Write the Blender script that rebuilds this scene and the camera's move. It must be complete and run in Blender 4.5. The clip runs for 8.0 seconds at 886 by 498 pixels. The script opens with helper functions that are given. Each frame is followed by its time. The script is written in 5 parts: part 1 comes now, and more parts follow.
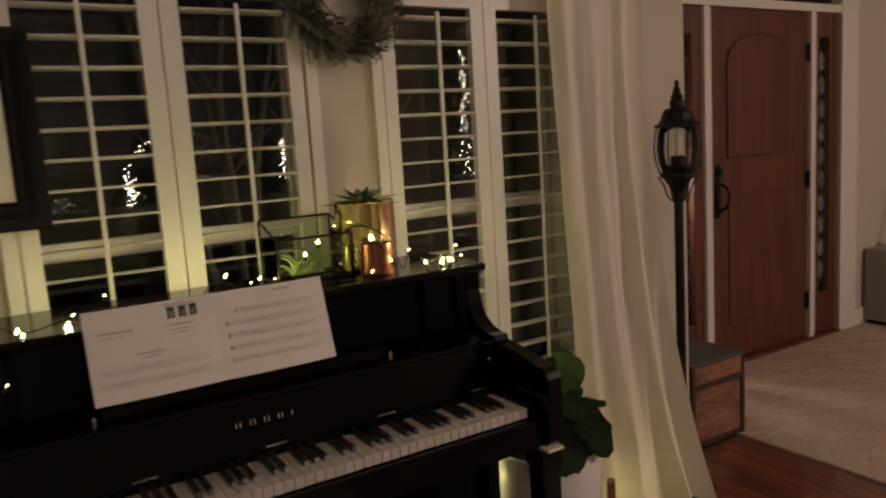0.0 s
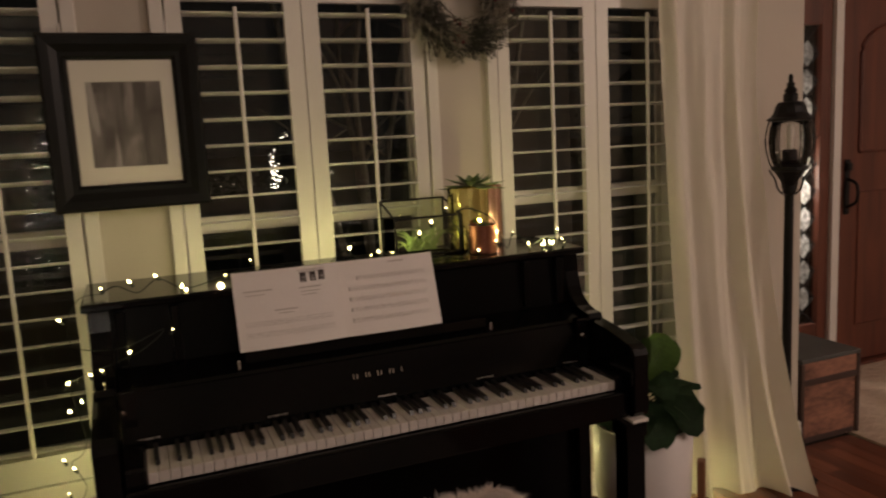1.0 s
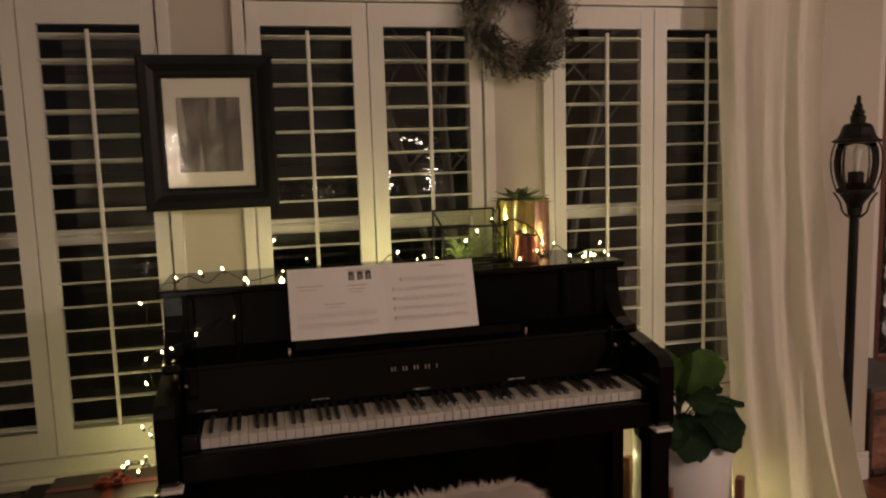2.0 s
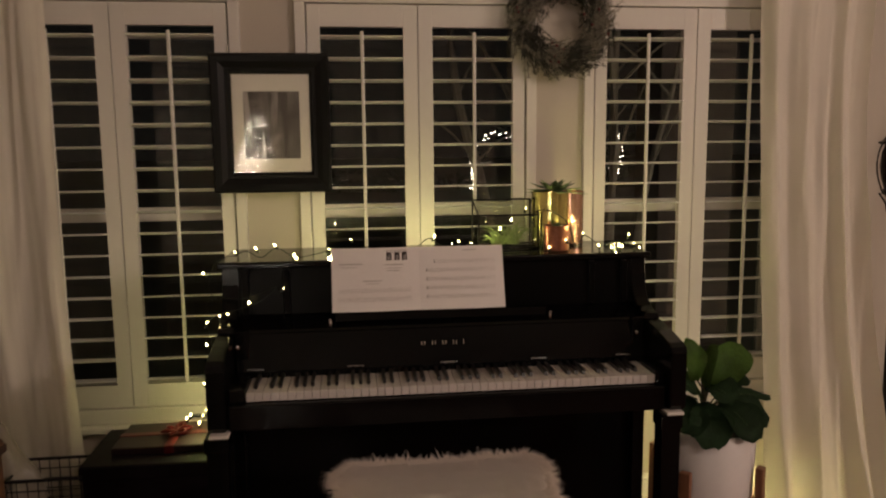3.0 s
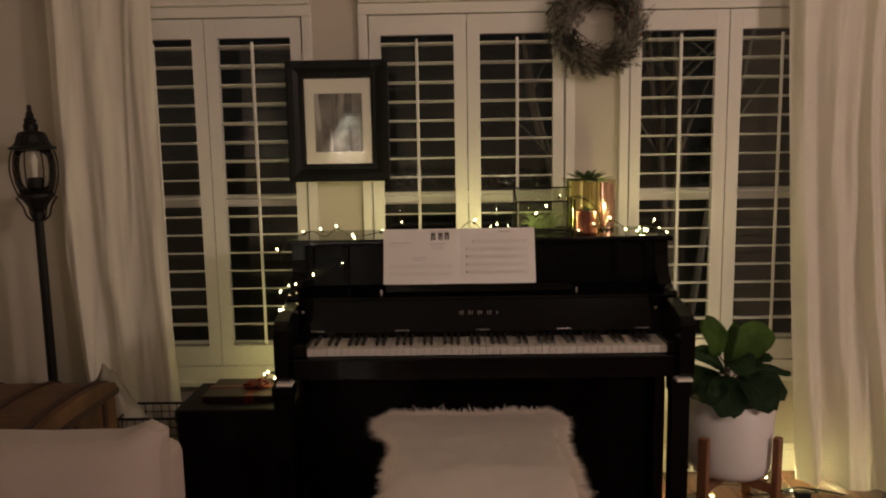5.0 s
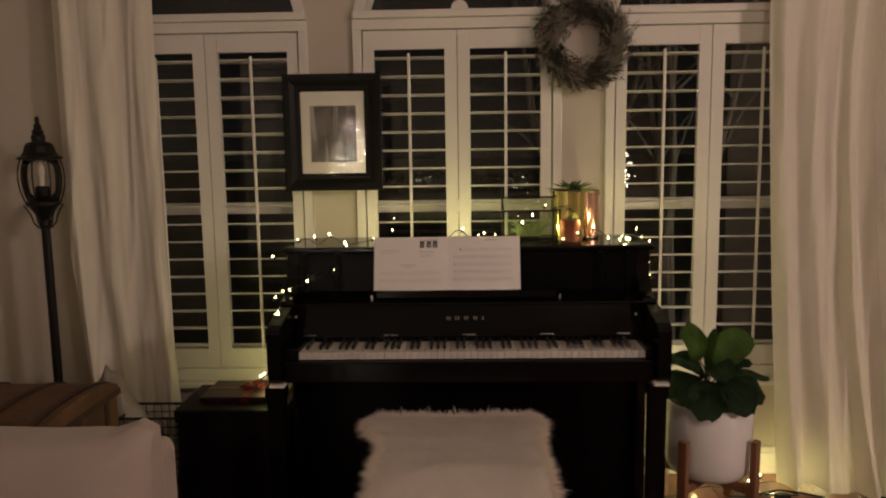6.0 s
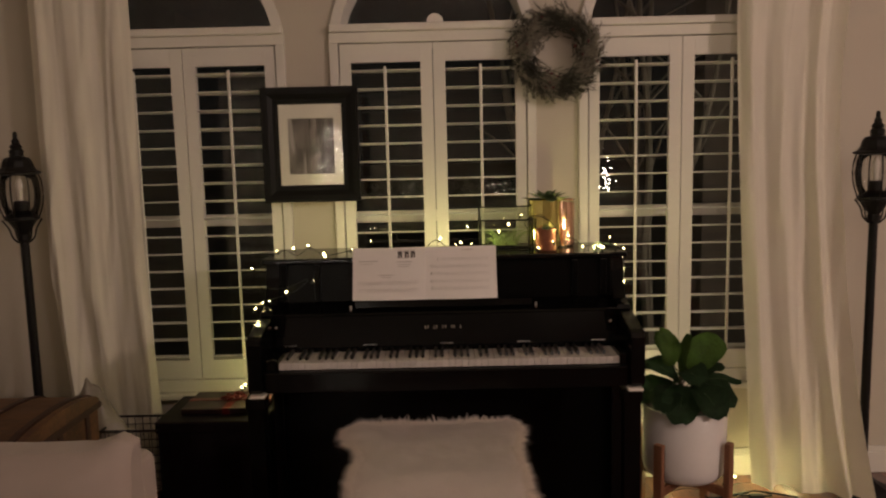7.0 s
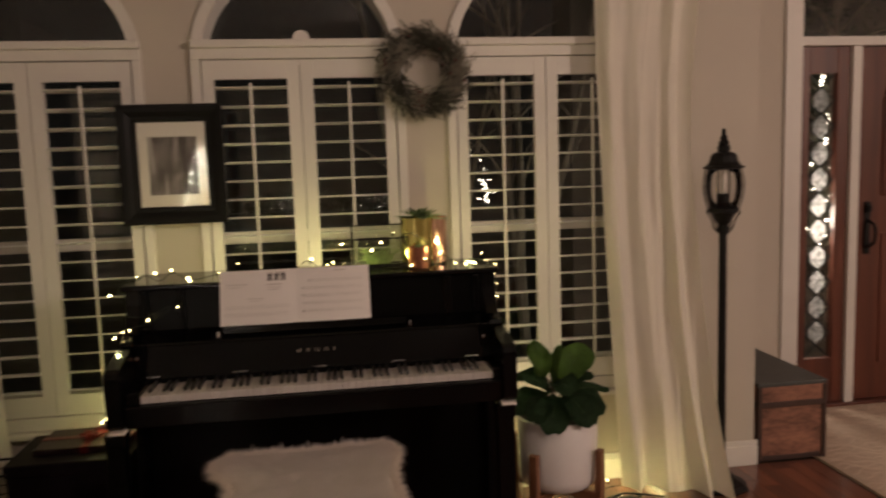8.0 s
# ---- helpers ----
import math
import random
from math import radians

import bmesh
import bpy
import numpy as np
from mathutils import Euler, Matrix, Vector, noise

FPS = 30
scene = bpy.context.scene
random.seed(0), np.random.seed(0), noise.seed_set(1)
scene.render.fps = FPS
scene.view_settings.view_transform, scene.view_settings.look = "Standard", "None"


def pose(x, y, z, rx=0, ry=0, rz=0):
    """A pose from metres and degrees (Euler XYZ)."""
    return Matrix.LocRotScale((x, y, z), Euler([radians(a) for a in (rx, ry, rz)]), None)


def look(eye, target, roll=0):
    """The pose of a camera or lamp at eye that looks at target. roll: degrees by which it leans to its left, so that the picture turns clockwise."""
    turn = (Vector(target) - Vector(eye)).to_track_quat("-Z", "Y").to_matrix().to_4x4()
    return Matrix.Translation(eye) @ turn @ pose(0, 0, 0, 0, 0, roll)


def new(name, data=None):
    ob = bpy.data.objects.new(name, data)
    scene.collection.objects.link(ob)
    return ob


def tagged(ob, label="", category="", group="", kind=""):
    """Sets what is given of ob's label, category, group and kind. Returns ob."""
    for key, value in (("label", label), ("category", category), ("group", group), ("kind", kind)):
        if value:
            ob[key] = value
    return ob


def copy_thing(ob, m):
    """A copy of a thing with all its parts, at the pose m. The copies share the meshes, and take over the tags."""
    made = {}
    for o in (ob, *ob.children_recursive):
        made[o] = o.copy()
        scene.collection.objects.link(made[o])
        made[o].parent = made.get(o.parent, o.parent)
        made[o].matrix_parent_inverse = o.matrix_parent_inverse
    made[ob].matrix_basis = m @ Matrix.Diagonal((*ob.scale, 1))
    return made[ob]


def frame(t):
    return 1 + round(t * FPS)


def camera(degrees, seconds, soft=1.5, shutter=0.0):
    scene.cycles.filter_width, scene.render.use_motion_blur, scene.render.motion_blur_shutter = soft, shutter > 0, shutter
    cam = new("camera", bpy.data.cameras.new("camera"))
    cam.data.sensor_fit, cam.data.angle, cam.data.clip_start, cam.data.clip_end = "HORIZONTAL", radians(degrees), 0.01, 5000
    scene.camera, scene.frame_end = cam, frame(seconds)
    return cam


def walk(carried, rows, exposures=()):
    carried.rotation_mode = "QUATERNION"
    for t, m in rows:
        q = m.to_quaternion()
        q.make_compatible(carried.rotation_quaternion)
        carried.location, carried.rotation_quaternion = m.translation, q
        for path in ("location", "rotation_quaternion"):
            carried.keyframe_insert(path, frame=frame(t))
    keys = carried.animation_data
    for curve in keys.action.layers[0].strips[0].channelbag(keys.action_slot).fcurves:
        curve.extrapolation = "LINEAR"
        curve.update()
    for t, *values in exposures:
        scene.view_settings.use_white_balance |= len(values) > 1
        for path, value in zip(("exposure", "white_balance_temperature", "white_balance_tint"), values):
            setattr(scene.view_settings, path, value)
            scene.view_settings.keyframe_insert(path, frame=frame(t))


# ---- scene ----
cam = camera(60.5, 8.0, soft=2.1, shutter=0.5)
METRES, EYE, TILT, LEAN, TURN = 1.407, 1.455, 0.0, 0.0, -31.8
ROWS = [
    (0.0, 0.0, 0.0, 0.0, -0.52, -8.18, 3.58),
    (0.5, 0.0318, -0.0919, 0.0041, 4.52, -8.47, 2.14),
    (1.0, 0.0613, -0.1492, 0.0019, 9.4, -8.46, 2.93),
    (1.5, 0.1379, -0.192, 0.0035, 13.87, -7.56, 2.5),
    (3.0, 0.3985, -0.3057, -0.0024, 25.01, -7.61, 0.56),
    (3.5, 0.4777, -0.351, -0.014, 27.69, -8.02, 0.17),
    (4.0, 0.5339, -0.3927, -0.0159, 29.72, -8.38, 0.43),
    (4.5, 0.588, -0.4245, -0.0153, 31.45, -8.09, 0.85),
    (6.0, 0.7362, -0.4746, 0.0115, 33.45, -7.58, 0.84),
    (6.5, 0.7545, -0.4848, 0.0191, 33.19, -7.33, 1.19),
    (7.0, 0.7681, -0.4891, 0.0259, 32.18, -7.16, 1.37),
    (7.5, 0.7803, -0.4845, 0.0343, 29.24, -7.08, 1.37),
    (8.0, 0.7896, -0.4605, 0.0413, 23.33, -6.47, 1.84),
]
walk_rows = [(t, pose(0, 0, EYE, TILT, LEAN, TURN) @ pose(METRES * x, METRES * y, METRES * z, 90 + pitch, roll, yaw)) for t, x, y, z, yaw, pitch, roll in ROWS]
walk(cam, walk_rows, [(0.0, -0.28), (0.5, -0.26), (1.5, -0.12), (3.0, 0.0), (6.5, 0.0), (8.0, 0.06)])

# ---- world and lights ----
world = bpy.data.worlds.new("night")
scene.world = world
world.use_nodes = True
world.node_tree.nodes["Background"].inputs[0].default_value = (0.020, 0.018, 0.016, 1)
world.node_tree.nodes["Background"].inputs[1].default_value = 0.2


def area_lamp(name, eye, target, size, watts, color):
    data = bpy.data.lights.new(name, "AREA")
    data.shape, data.size, data.energy, data.color = "DISK", size, watts, color
    ob = new(name, data)
    ob.matrix_basis = look(eye, target)
    return tagged(ob, "unseen warm area light added to fill the dim living room", "lamp")


# Added fill lights without fixtures, out of view, to brighten the room.
area_lamp("ceiling_lamp", (1.45, -0.8, 2.52), (-0.1, 1.9, 0.9), 0.26, 8.2, (1.0, 0.77, 0.64))
area_lamp("ceiling_lamp", (5.4, -2.4, 2.70), (2.6, 1.2, 0.8), 0.6, 140, (1.0, 0.745, 0.625))


def bulb_lamp(at, watts):
    """One of the brighter bulbs of the fairy lights."""
    data = bpy.data.lights.new("fairy_bulb", "POINT")
    data.energy, data.color, data.shadow_soft_size = watts, (1.0, 0.89, 0.36), 0.005
    tagged(new("fairy_bulb", data), "bright warm bulb of the fairy lights", "lamp").location = at


for at, watts in (((-0.002, 1.82, 1.165), 0.34), ((0.165, 1.96, 1.118), 0.34), ((0.515, 1.97, 1.12), 0.42), ((0.645, 1.96, 1.118), 0.34), ((1.022, 1.83, 1.178), 0.30), ((1.145, 1.83, 1.125), 0.75),
                  ((-0.245, 1.88, 1.050), 0.24), ((-0.250, 1.88, 0.830), 0.26), ((-0.285, 1.97, 0.575), 0.60), ((1.272, 1.95, 0.99), 0.62),
                  ((1.275, 2.02, 0.66), 0.6), ((1.278, 2.02, 0.36), 0.6), ((1.33, 1.97, 0.055), 0.32), ((1.50, 2.02, 0.045), 0.14), ((1.86, 2.08, 0.055), 0.22), ((2.06, 2.12, 0.10), 0.52)):
    bulb_lamp(at, 1.75 * watts if at[2] > 1.1 else 1.35 * watts)
porch_light = bpy.data.lights.new("porch_light", "POINT")
porch_light.energy, porch_light.color, porch_light.shadow_soft_size = 19, (1.0, 0.86, 0.70), 0.05
tagged(new("porch_light", porch_light), "small porch light outside the front door", "lamp").location = (3.40, 3.20, 1.10)

# ---- materials ----


def ramp_node(nt, fac, stops):
    r = nt.nodes.new("ShaderNodeValToRGB")
    els = r.color_ramp.elements
    while len(els) < len(stops):
        els.new(0.5)
    for e, (p, c) in zip(els, stops):
        e.position, e.color = p, (*c, 1)
    nt.links.new(fac, r.inputs[0])
    return r.outputs[0]


def shade(c, k):
    return tuple(min(1.0, v * k) for v in c)


def surface(name, color, rough=0.5, metal=0.0, vary=0.12, scale=6.0, fine=80.0, bump=0.1, stretch=(1, 1, 1), coat=0.0, each=0.0, sheen=0.0, through_light=0.0, gloss=0.5):
    """A material with variation at two scales, a fine relief, and a little difference from piece to piece."""
    m = bpy.data.materials.new(name)
    m.use_nodes = True
    nt = m.node_tree
    b = nt.nodes["Principled BSDF"]
    tc = nt.nodes.new("ShaderNodeTexCoord")
    mp = nt.nodes.new("ShaderNodeMapping")
    mp.inputs["Scale"].default_value = stretch
    nt.links.new(tc.outputs["Object"], mp.inputs[0])
    big = nt.nodes.new("ShaderNodeTexNoise")
    big.inputs["Scale"].default_value, big.inputs["Detail"].default_value = scale, 5
    small = nt.nodes.new("ShaderNodeTexNoise")
    small.inputs["Scale"].default_value, small.inputs["Detail"].default_value = fine, 3
    for n in (big, small):
        nt.links.new(mp.outputs[0], n.inputs["Vector"])
    mix = nt.nodes.new("ShaderNodeMath")
    mix.operation = "MULTIPLY_ADD"
    mix.inputs[1].default_value = 0.35
    nt.links.new(small.outputs[0], mix.inputs[0])
    half = nt.nodes.new("ShaderNodeMath")
    half.operation = "MULTIPLY"
    half.inputs[1].default_value = 0.65
    nt.links.new(big.outputs[0], half.inputs[0])
    nt.links.new(half.outputs[0], mix.inputs[2])
    col = ramp_node(nt, mix.outputs[0], [(0.3, shade(color, 1 - vary)), (0.7, shade(color, 1 + vary))])
    if each:
        info = nt.nodes.new("ShaderNodeObjectInfo")
        hsv = nt.nodes.new("ShaderNodeHueSaturation")
        mr = nt.nodes.new("ShaderNodeMapRange")
        mr.inputs[3].default_value, mr.inputs[4].default_value = 1 - each, 1 + each
        nt.links.new(info.outputs["Random"], mr.inputs[0])
        nt.links.new(mr.outputs[0], hsv.inputs["Value"])
        nt.links.new(col, hsv.inputs["Color"])
        col = hsv.outputs[0]
    nt.links.new(col, b.inputs["Base Color"])
    rr = nt.nodes.new("ShaderNodeMapRange")
    rr.inputs[3].default_value, rr.inputs[4].default_value = max(0.02, rough * 0.8), min(1, rough * 1.2)
    nt.links.new(mix.outputs[0], rr.inputs[0])
    nt.links.new(rr.outputs[0], b.inputs["Roughness"])
    b.inputs["Metallic"].default_value = metal
    b.inputs["Specular IOR Level"].default_value = gloss
    b.inputs["Coat Weight"].default_value = coat
    b.inputs["Coat Roughness"].default_value = 0.08
    b.inputs["Sheen Weight"].default_value = sheen
    if bump:
        bp = nt.nodes.new("ShaderNodeBump")
        bp.inputs["Strength"].default_value, bp.inputs["Distance"].default_value = bump, 0.004
        nt.links.new(mix.outputs[0], bp.inputs["Height"])
        nt.links.new(bp.outputs[0], b.inputs["Normal"])
    if through_light:
        out = nt.nodes["Material Output"]
        tr = nt.nodes.new("ShaderNodeBsdfTranslucent")
        ms = nt.nodes.new("ShaderNodeMixShader")
        ms.inputs[0].default_value = through_light
        nt.links.new(col, tr.inputs[0])
        nt.links.new(b.outputs[0], ms.inputs[1])
        nt.links.new(tr.outputs[0], ms.inputs[2])
        nt.links.new(ms.outputs[0], out.inputs[0])
    return m


def wood(name, dark, light, rough=0.4, axis=0, scale=14.0, each=0.12, coat=0.0, bump=0.15):
    """Wood with long grain along one axis."""
    m = bpy.data.materials.new(name)
    m.use_nodes = True
    nt = m.node_tree
    b = nt.nodes["Principled BSDF"]
    tc = nt.nodes.new("ShaderNodeTexCoord")
    mp = nt.nodes.new("ShaderNodeMapping")
    s = [1.0, 1.0, 1.0]
    s[axis] = 0.08
    mp.inputs["Scale"].default_value = s
    info = nt.nodes.new("ShaderNodeObjectInfo")
    add = nt.nodes.new("ShaderNodeVectorMath")
    mul = nt.nodes.new("ShaderNodeVectorMath")
    mul.operation = "SCALE"
    mul.inputs["Scale"].default_value = 3.0
    nt.links.new(info.outputs["Random"], mul.inputs[0])
    nt.links.new(tc.outputs["Object"], add.inputs[0])
    nt.links.new(mul.outputs[0], add.inputs[1])
    nt.links.new(add.outputs[0], mp.inputs[0])
    n = nt.nodes.new("ShaderNodeTexNoise")
    n.inputs["Scale"].default_value, n.inputs["Detail"].default_value, n.inputs["Distortion"].default_value = scale, 8, 0.6
    nt.links.new(mp.outputs[0], n.inputs["Vector"])
    col = ramp_node(nt, n.outputs[0], [(0.32, dark), (0.5, tuple((a + c) / 2 for a, c in zip(dark, light))), (0.72, light)])
    hsv = nt.nodes.new("ShaderNodeHueSaturation")
    mr = nt.nodes.new("ShaderNodeMapRange")
    mr.inputs[3].default_value, mr.inputs[4].default_value = 1 - each, 1 + each
    nt.links.new(info.outputs["Random"], mr.inputs[0])
    nt.links.new(mr.outputs[0], hsv.inputs["Value"])
    nt.links.new(col, hsv.inputs["Color"])
    nt.links.new(hsv.outputs[0], b.inputs["Base Color"])
    b.inputs["Roughness"].default_value = rough
    b.inputs["Coat Weight"].default_value = coat
    bp = nt.nodes.new("ShaderNodeBump")
    bp.inputs["Strength"].default_value, bp.inputs["Distance"].default_value = bump, 0.002
    nt.links.new(n.outputs[0], bp.inputs["Height"])
    nt.links.new(bp.outputs[0], b.inputs["Normal"])
    return m


def pane_material(name, tint, gloss=1.0):
    """Thin clear glass: a mirror by Fresnel over a clear pane."""
    m = bpy.data.materials.new(name)
    m.use_nodes = True
    nt = m.node_tree
    nt.nodes.remove(nt.nodes["Principled BSDF"])
    t = nt.nodes.new("ShaderNodeBsdfTransparent")
    t.inputs[0].default_value = (*tint, 1)
    g = nt.nodes.new("ShaderNodeBsdfGlossy")
    g.inputs["Roughness"].default_value = 0.01
    f = nt.nodes.new("ShaderNodeFresnel")
    f.inputs[0].default_value = 1.5
    k = nt.nodes.new("ShaderNodeMath")
    k.operation = "MULTIPLY"
    k.use_clamp = True
    k.inputs[1].default_value = gloss
    nt.links.new(f.outputs[0], k.inputs[0])
    ms = nt.nodes.new("ShaderNodeMixShader")
    nt.links.new(k.outputs[0], ms.inputs[0])
    nt.links.new(t.outputs[0], ms.inputs[1])
    nt.links.new(g.outputs[0], ms.inputs[2])
    nt.links.new(ms.outputs[0], nt.nodes["Material Output"].inputs[0])
    return m


def glow(name, color, strength):
    m = bpy.data.materials.new(name)
    m.use_nodes = True
    nt = m.node_tree
    e = nt.nodes.new("ShaderNodeEmission")
    e.inputs[0].default_value, e.inputs[1].default_value = (*color, 1), strength
    nt.links.new(e.outputs[0], nt.nodes["Material Output"].inputs[0])
    return m


WALL = surface("wall_paint", (0.53, 0.48, 0.408), 0.85, vary=0.04, scale=2.5, fine=140, bump=0.12)
CEIL = surface("ceiling_paint", (0.75, 0.73, 0.70), 0.9, vary=0.03, scale=3, fine=120, bump=0.1)
TRIM = surface("white_trim_paint", (0.70, 0.667, 0.615), 0.45, vary=0.04, scale=5, fine=60, bump=0.05)
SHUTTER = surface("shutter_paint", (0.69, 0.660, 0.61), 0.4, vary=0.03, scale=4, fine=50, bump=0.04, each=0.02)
# louvers, a paler white than the stiles and rails
LOUVER = surface("louver_pale", (0.80, 0.79, 0.77), 0.3, vary=0.03, scale=4, fine=50, bump=0.03, each=0.04)
FLOOR = wood("floor_wood", (0.075, 0.022, 0.012), (0.20, 0.070, 0.036), 0.28, axis=1, scale=16, each=0.22, coat=0.3)
TILE = surface("foyer_carpet", (0.46, 0.355, 0.275), 0.95, vary=0.16, scale=30, fine=260, bump=0.5)
CARPET_RAISED = surface("carpet_pile", (0.485, 0.376, 0.292), 0.95, vary=0.14, scale=40, fine=260, bump=0.5)
DOOR_WOOD = wood("door_mahogany", (0.075, 0.022, 0.014), (0.148, 0.045, 0.024), 0.38, axis=2, scale=12, each=0.06, coat=0.15)
PIANO = surface("ebony_polish", (0.0028, 0.0028, 0.0030), 0.13, vary=0.3, scale=5, fine=40, bump=0.01, coat=0.0, gloss=0.22)
PIANO_SATIN = surface("ebony_satin", (0.0020, 0.0020, 0.0020), 0.30, vary=0.3, scale=5, fine=60, bump=0.02, gloss=0.10)
IVORY = surface("key_ivory", (0.56, 0.52, 0.49), 0.22, vary=0.04, scale=30, fine=90, bump=0.02, each=0.05)
EBONY_KEY = surface("key_black", (0.010, 0.009, 0.009), 0.3, vary=0.2, scale=40, fine=90, bump=0.03)
BRASS = surface("brass", (0.72, 0.52, 0.28), 0.28, metal=1.0, vary=0.12, scale=40, fine=150, bump=0.03)
EMBLEM = surface("pale_brass", (0.34, 0.29, 0.235), 0.6, metal=0.3, vary=0.1, scale=40, fine=150, bump=0.0)
GOLD_LEAF = surface("gold_mirror", (0.86, 0.79, 0.30), 0.12, metal=1.0, vary=0.1, scale=20, fine=90, bump=0.05)
COPPER = surface("copper_mirror", (0.78, 0.48, 0.37), 0.20, metal=1.0, vary=0.1, scale=20, fine=90, bump=0.05)
DULL_COPPER = surface("dull_copper", (0.28, 0.115, 0.075), 0.30, metal=0.9, vary=0.25, scale=18, fine=90, bump=0.08)
CHROME = surface("chrome", (0.75, 0.75, 0.77), 0.15, metal=1.0, vary=0.05, scale=40, fine=150, bump=0.02)
IRON = surface("black_iron", (0.007, 0.006, 0.006), 0.45, metal=0.0, vary=0.3, scale=25, fine=120, bump=0.2, gloss=0.25)
CURTAIN = surface("cream_linen", (0.83, 0.78, 0.685), 0.9, vary=0.05, scale=4, fine=420, bump=0.15, sheen=0.2, through_light=0.25)
PAPER = surface("music_paper", (0.80, 0.76, 0.73), 0.8, vary=0.03, scale=8, fine=120, bump=0.05)
INK = surface("ink", (0.15, 0.13, 0.125), 0.8, vary=0.1, scale=60, fine=200, bump=0.0)
INK_PALE = surface("ink_pale", (0.56, 0.52, 0.495), 0.8, vary=0.2, scale=120, fine=300, bump=0.0)
FRAME_BLACK = surface("frame_black", (0.005, 0.005, 0.005), 0.4, vary=0.25, scale=15, fine=80, bump=0.06, gloss=0.22)
MAT_BOARD = surface("mat_board", (0.74, 0.69, 0.63), 0.9, vary=0.03, scale=20, fine=200, bump=0.05)
FUR = surface("white_fur", (0.90, 0.82, 0.76), 0.95, vary=0.035, scale=16, fine=190, bump=0.10, sheen=0.3, through_light=0.1)
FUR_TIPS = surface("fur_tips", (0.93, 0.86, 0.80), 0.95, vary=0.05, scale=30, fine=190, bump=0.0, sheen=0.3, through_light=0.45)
SOFA = surface("off_white_canvas", (0.355, 0.29, 0.258), 0.92, vary=0.05, scale=5, fine=500, bump=0.25, sheen=0.2)
POT = surface("white_ceramic", (0.76, 0.72, 0.70), 0.35, vary=0.03, scale=6, fine=60, bump=0.03)
WALNUT = wood("walnut", (0.16, 0.065, 0.032), (0.30, 0.14, 0.075), 0.45, axis=2, scale=22, each=0.08)
SOIL = surface("soil", (0.03, 0.022, 0.016), 0.95, vary=0.4, scale=60, fine=200, bump=0.8)
LEAF = surface("fig_leaf", (0.030, 0.062, 0.027), 0.6, vary=0.35, scale=22, fine=90, bump=0.5, each=0.3, through_light=0.15, gloss=0.22)
# fig leaf again, with the fairy lights' glow put into a brighter green
LEAF_LIT = surface("lit_fig_leaf", (0.12, 0.21, 0.055), 0.55, vary=0.3, scale=18, fine=90, bump=0.5, each=0.35, through_light=0.5, gloss=0.3)
RIB = surface("leaf_rib", (0.075, 0.125, 0.035), 0.5, vary=0.15, scale=40, fine=150, bump=0.1)
STEM = surface("stem", (0.055, 0.05, 0.028), 0.8, vary=0.2, scale=40, fine=150, bump=0.3)
SUCCULENT = surface("succulent_green", (0.10, 0.15, 0.06), 0.5, vary=0.25, scale=30, fine=90, bump=0.1, each=0.2)
AIRPLANT = surface("air_plant_green", (0.32, 0.42, 0.17), 0.55, vary=0.2, scale=30, fine=90, bump=0.1, each=0.2)
NEEDLE = surface("frosted_needles", (0.058, 0.056, 0.040), 0.8, vary=0.45, scale=35, fine=160, bump=0.1)
FROST = surface("needle_frost", (0.25, 0.23, 0.185), 0.9, vary=0.25, scale=40, fine=160, bump=0.2)
WIRE = surface("green_cable", (0.012, 0.018, 0.010), 0.5, vary=0.2, scale=40, fine=150, bump=0.05)
BULB = glow("bulb_warm", (1.0, 0.78, 0.32), 22)
STAR = glow("far_bulb", (1.0, 0.84, 0.66), 26)
TREE_BULB = glow("tree_bulb", (1.0, 0.84, 0.68), 170)
GLASS = pane_material("window_glass", (0.88, 0.90, 0.89), 1.5)
PICTURE_GLASS = pane_material("picture_glass", (0.98, 0.98, 0.98), 1.8)
LAMP_GLASS = pane_material("lantern_glass", (0.90, 0.90, 0.90), 1.0)
TERR_GLASS = pane_material("terrarium_glass", (0.94, 0.965, 0.92), 1.6)
FROSTED = surface("textured_glass", (0.66, 0.67, 0.64), 0.15, vary=0.8, scale=38, fine=55, bump=0.8, coat=0.4, through_light=0.8)
LEAD = surface("lead_came", (0.05, 0.05, 0.05), 0.5, metal=0.6, vary=0.2, scale=30, fine=100, bump=0.2)
CRATE = surface("crate_wood", (0.25, 0.112, 0.072), 0.65, vary=0.75, scale=9, fine=45, bump=0.5, stretch=(0.6, 0.6, 1.5))
CRATE_DARK = surface("crate_dark_edge", (0.045, 0.022, 0.016), 0.6, vary=0.3, scale=12, fine=70, bump=0.3)
SLATE = surface("trunk_top", (0.060, 0.062, 0.058), 0.55, vary=0.35, scale=9, fine=60, bump=0.3)
CHEST = surface("chest_wood", (0.095, 0.044, 0.019), 0.6, vary=0.8, scale=7, fine=45, bump=0.5, stretch=(0.45, 1.3, 1.3))
STRAP = surface("leather_strap", (0.034, 0.012, 0.009), 0.6, vary=0.25, scale=15, fine=90, bump=0.3)
RED = surface("red_ribbon", (0.11, 0.008, 0.010), 0.3, vary=0.2, scale=20, fine=120, bump=0.1)
WRAP = surface("dark_wrap", (0.006, 0.004, 0.005), 0.5, vary=0.3, scale=14, fine=80, bump=0.1, gloss=0.15)
WRAP_TOP = surface("maroon_wrap", (0.014, 0.005, 0.006), 0.4, vary=0.35, scale=18, fine=80, bump=0.1)
GREY_CLOTH = surface("grey_paint", (0.30, 0.28, 0.25), 0.7, vary=0.08, scale=6, fine=80, bump=0.1)
DARK_OUT = surface("night_brick", (0.07, 0.055, 0.045), 0.9, vary=0.3, scale=6, fine=40, bump=0.3)
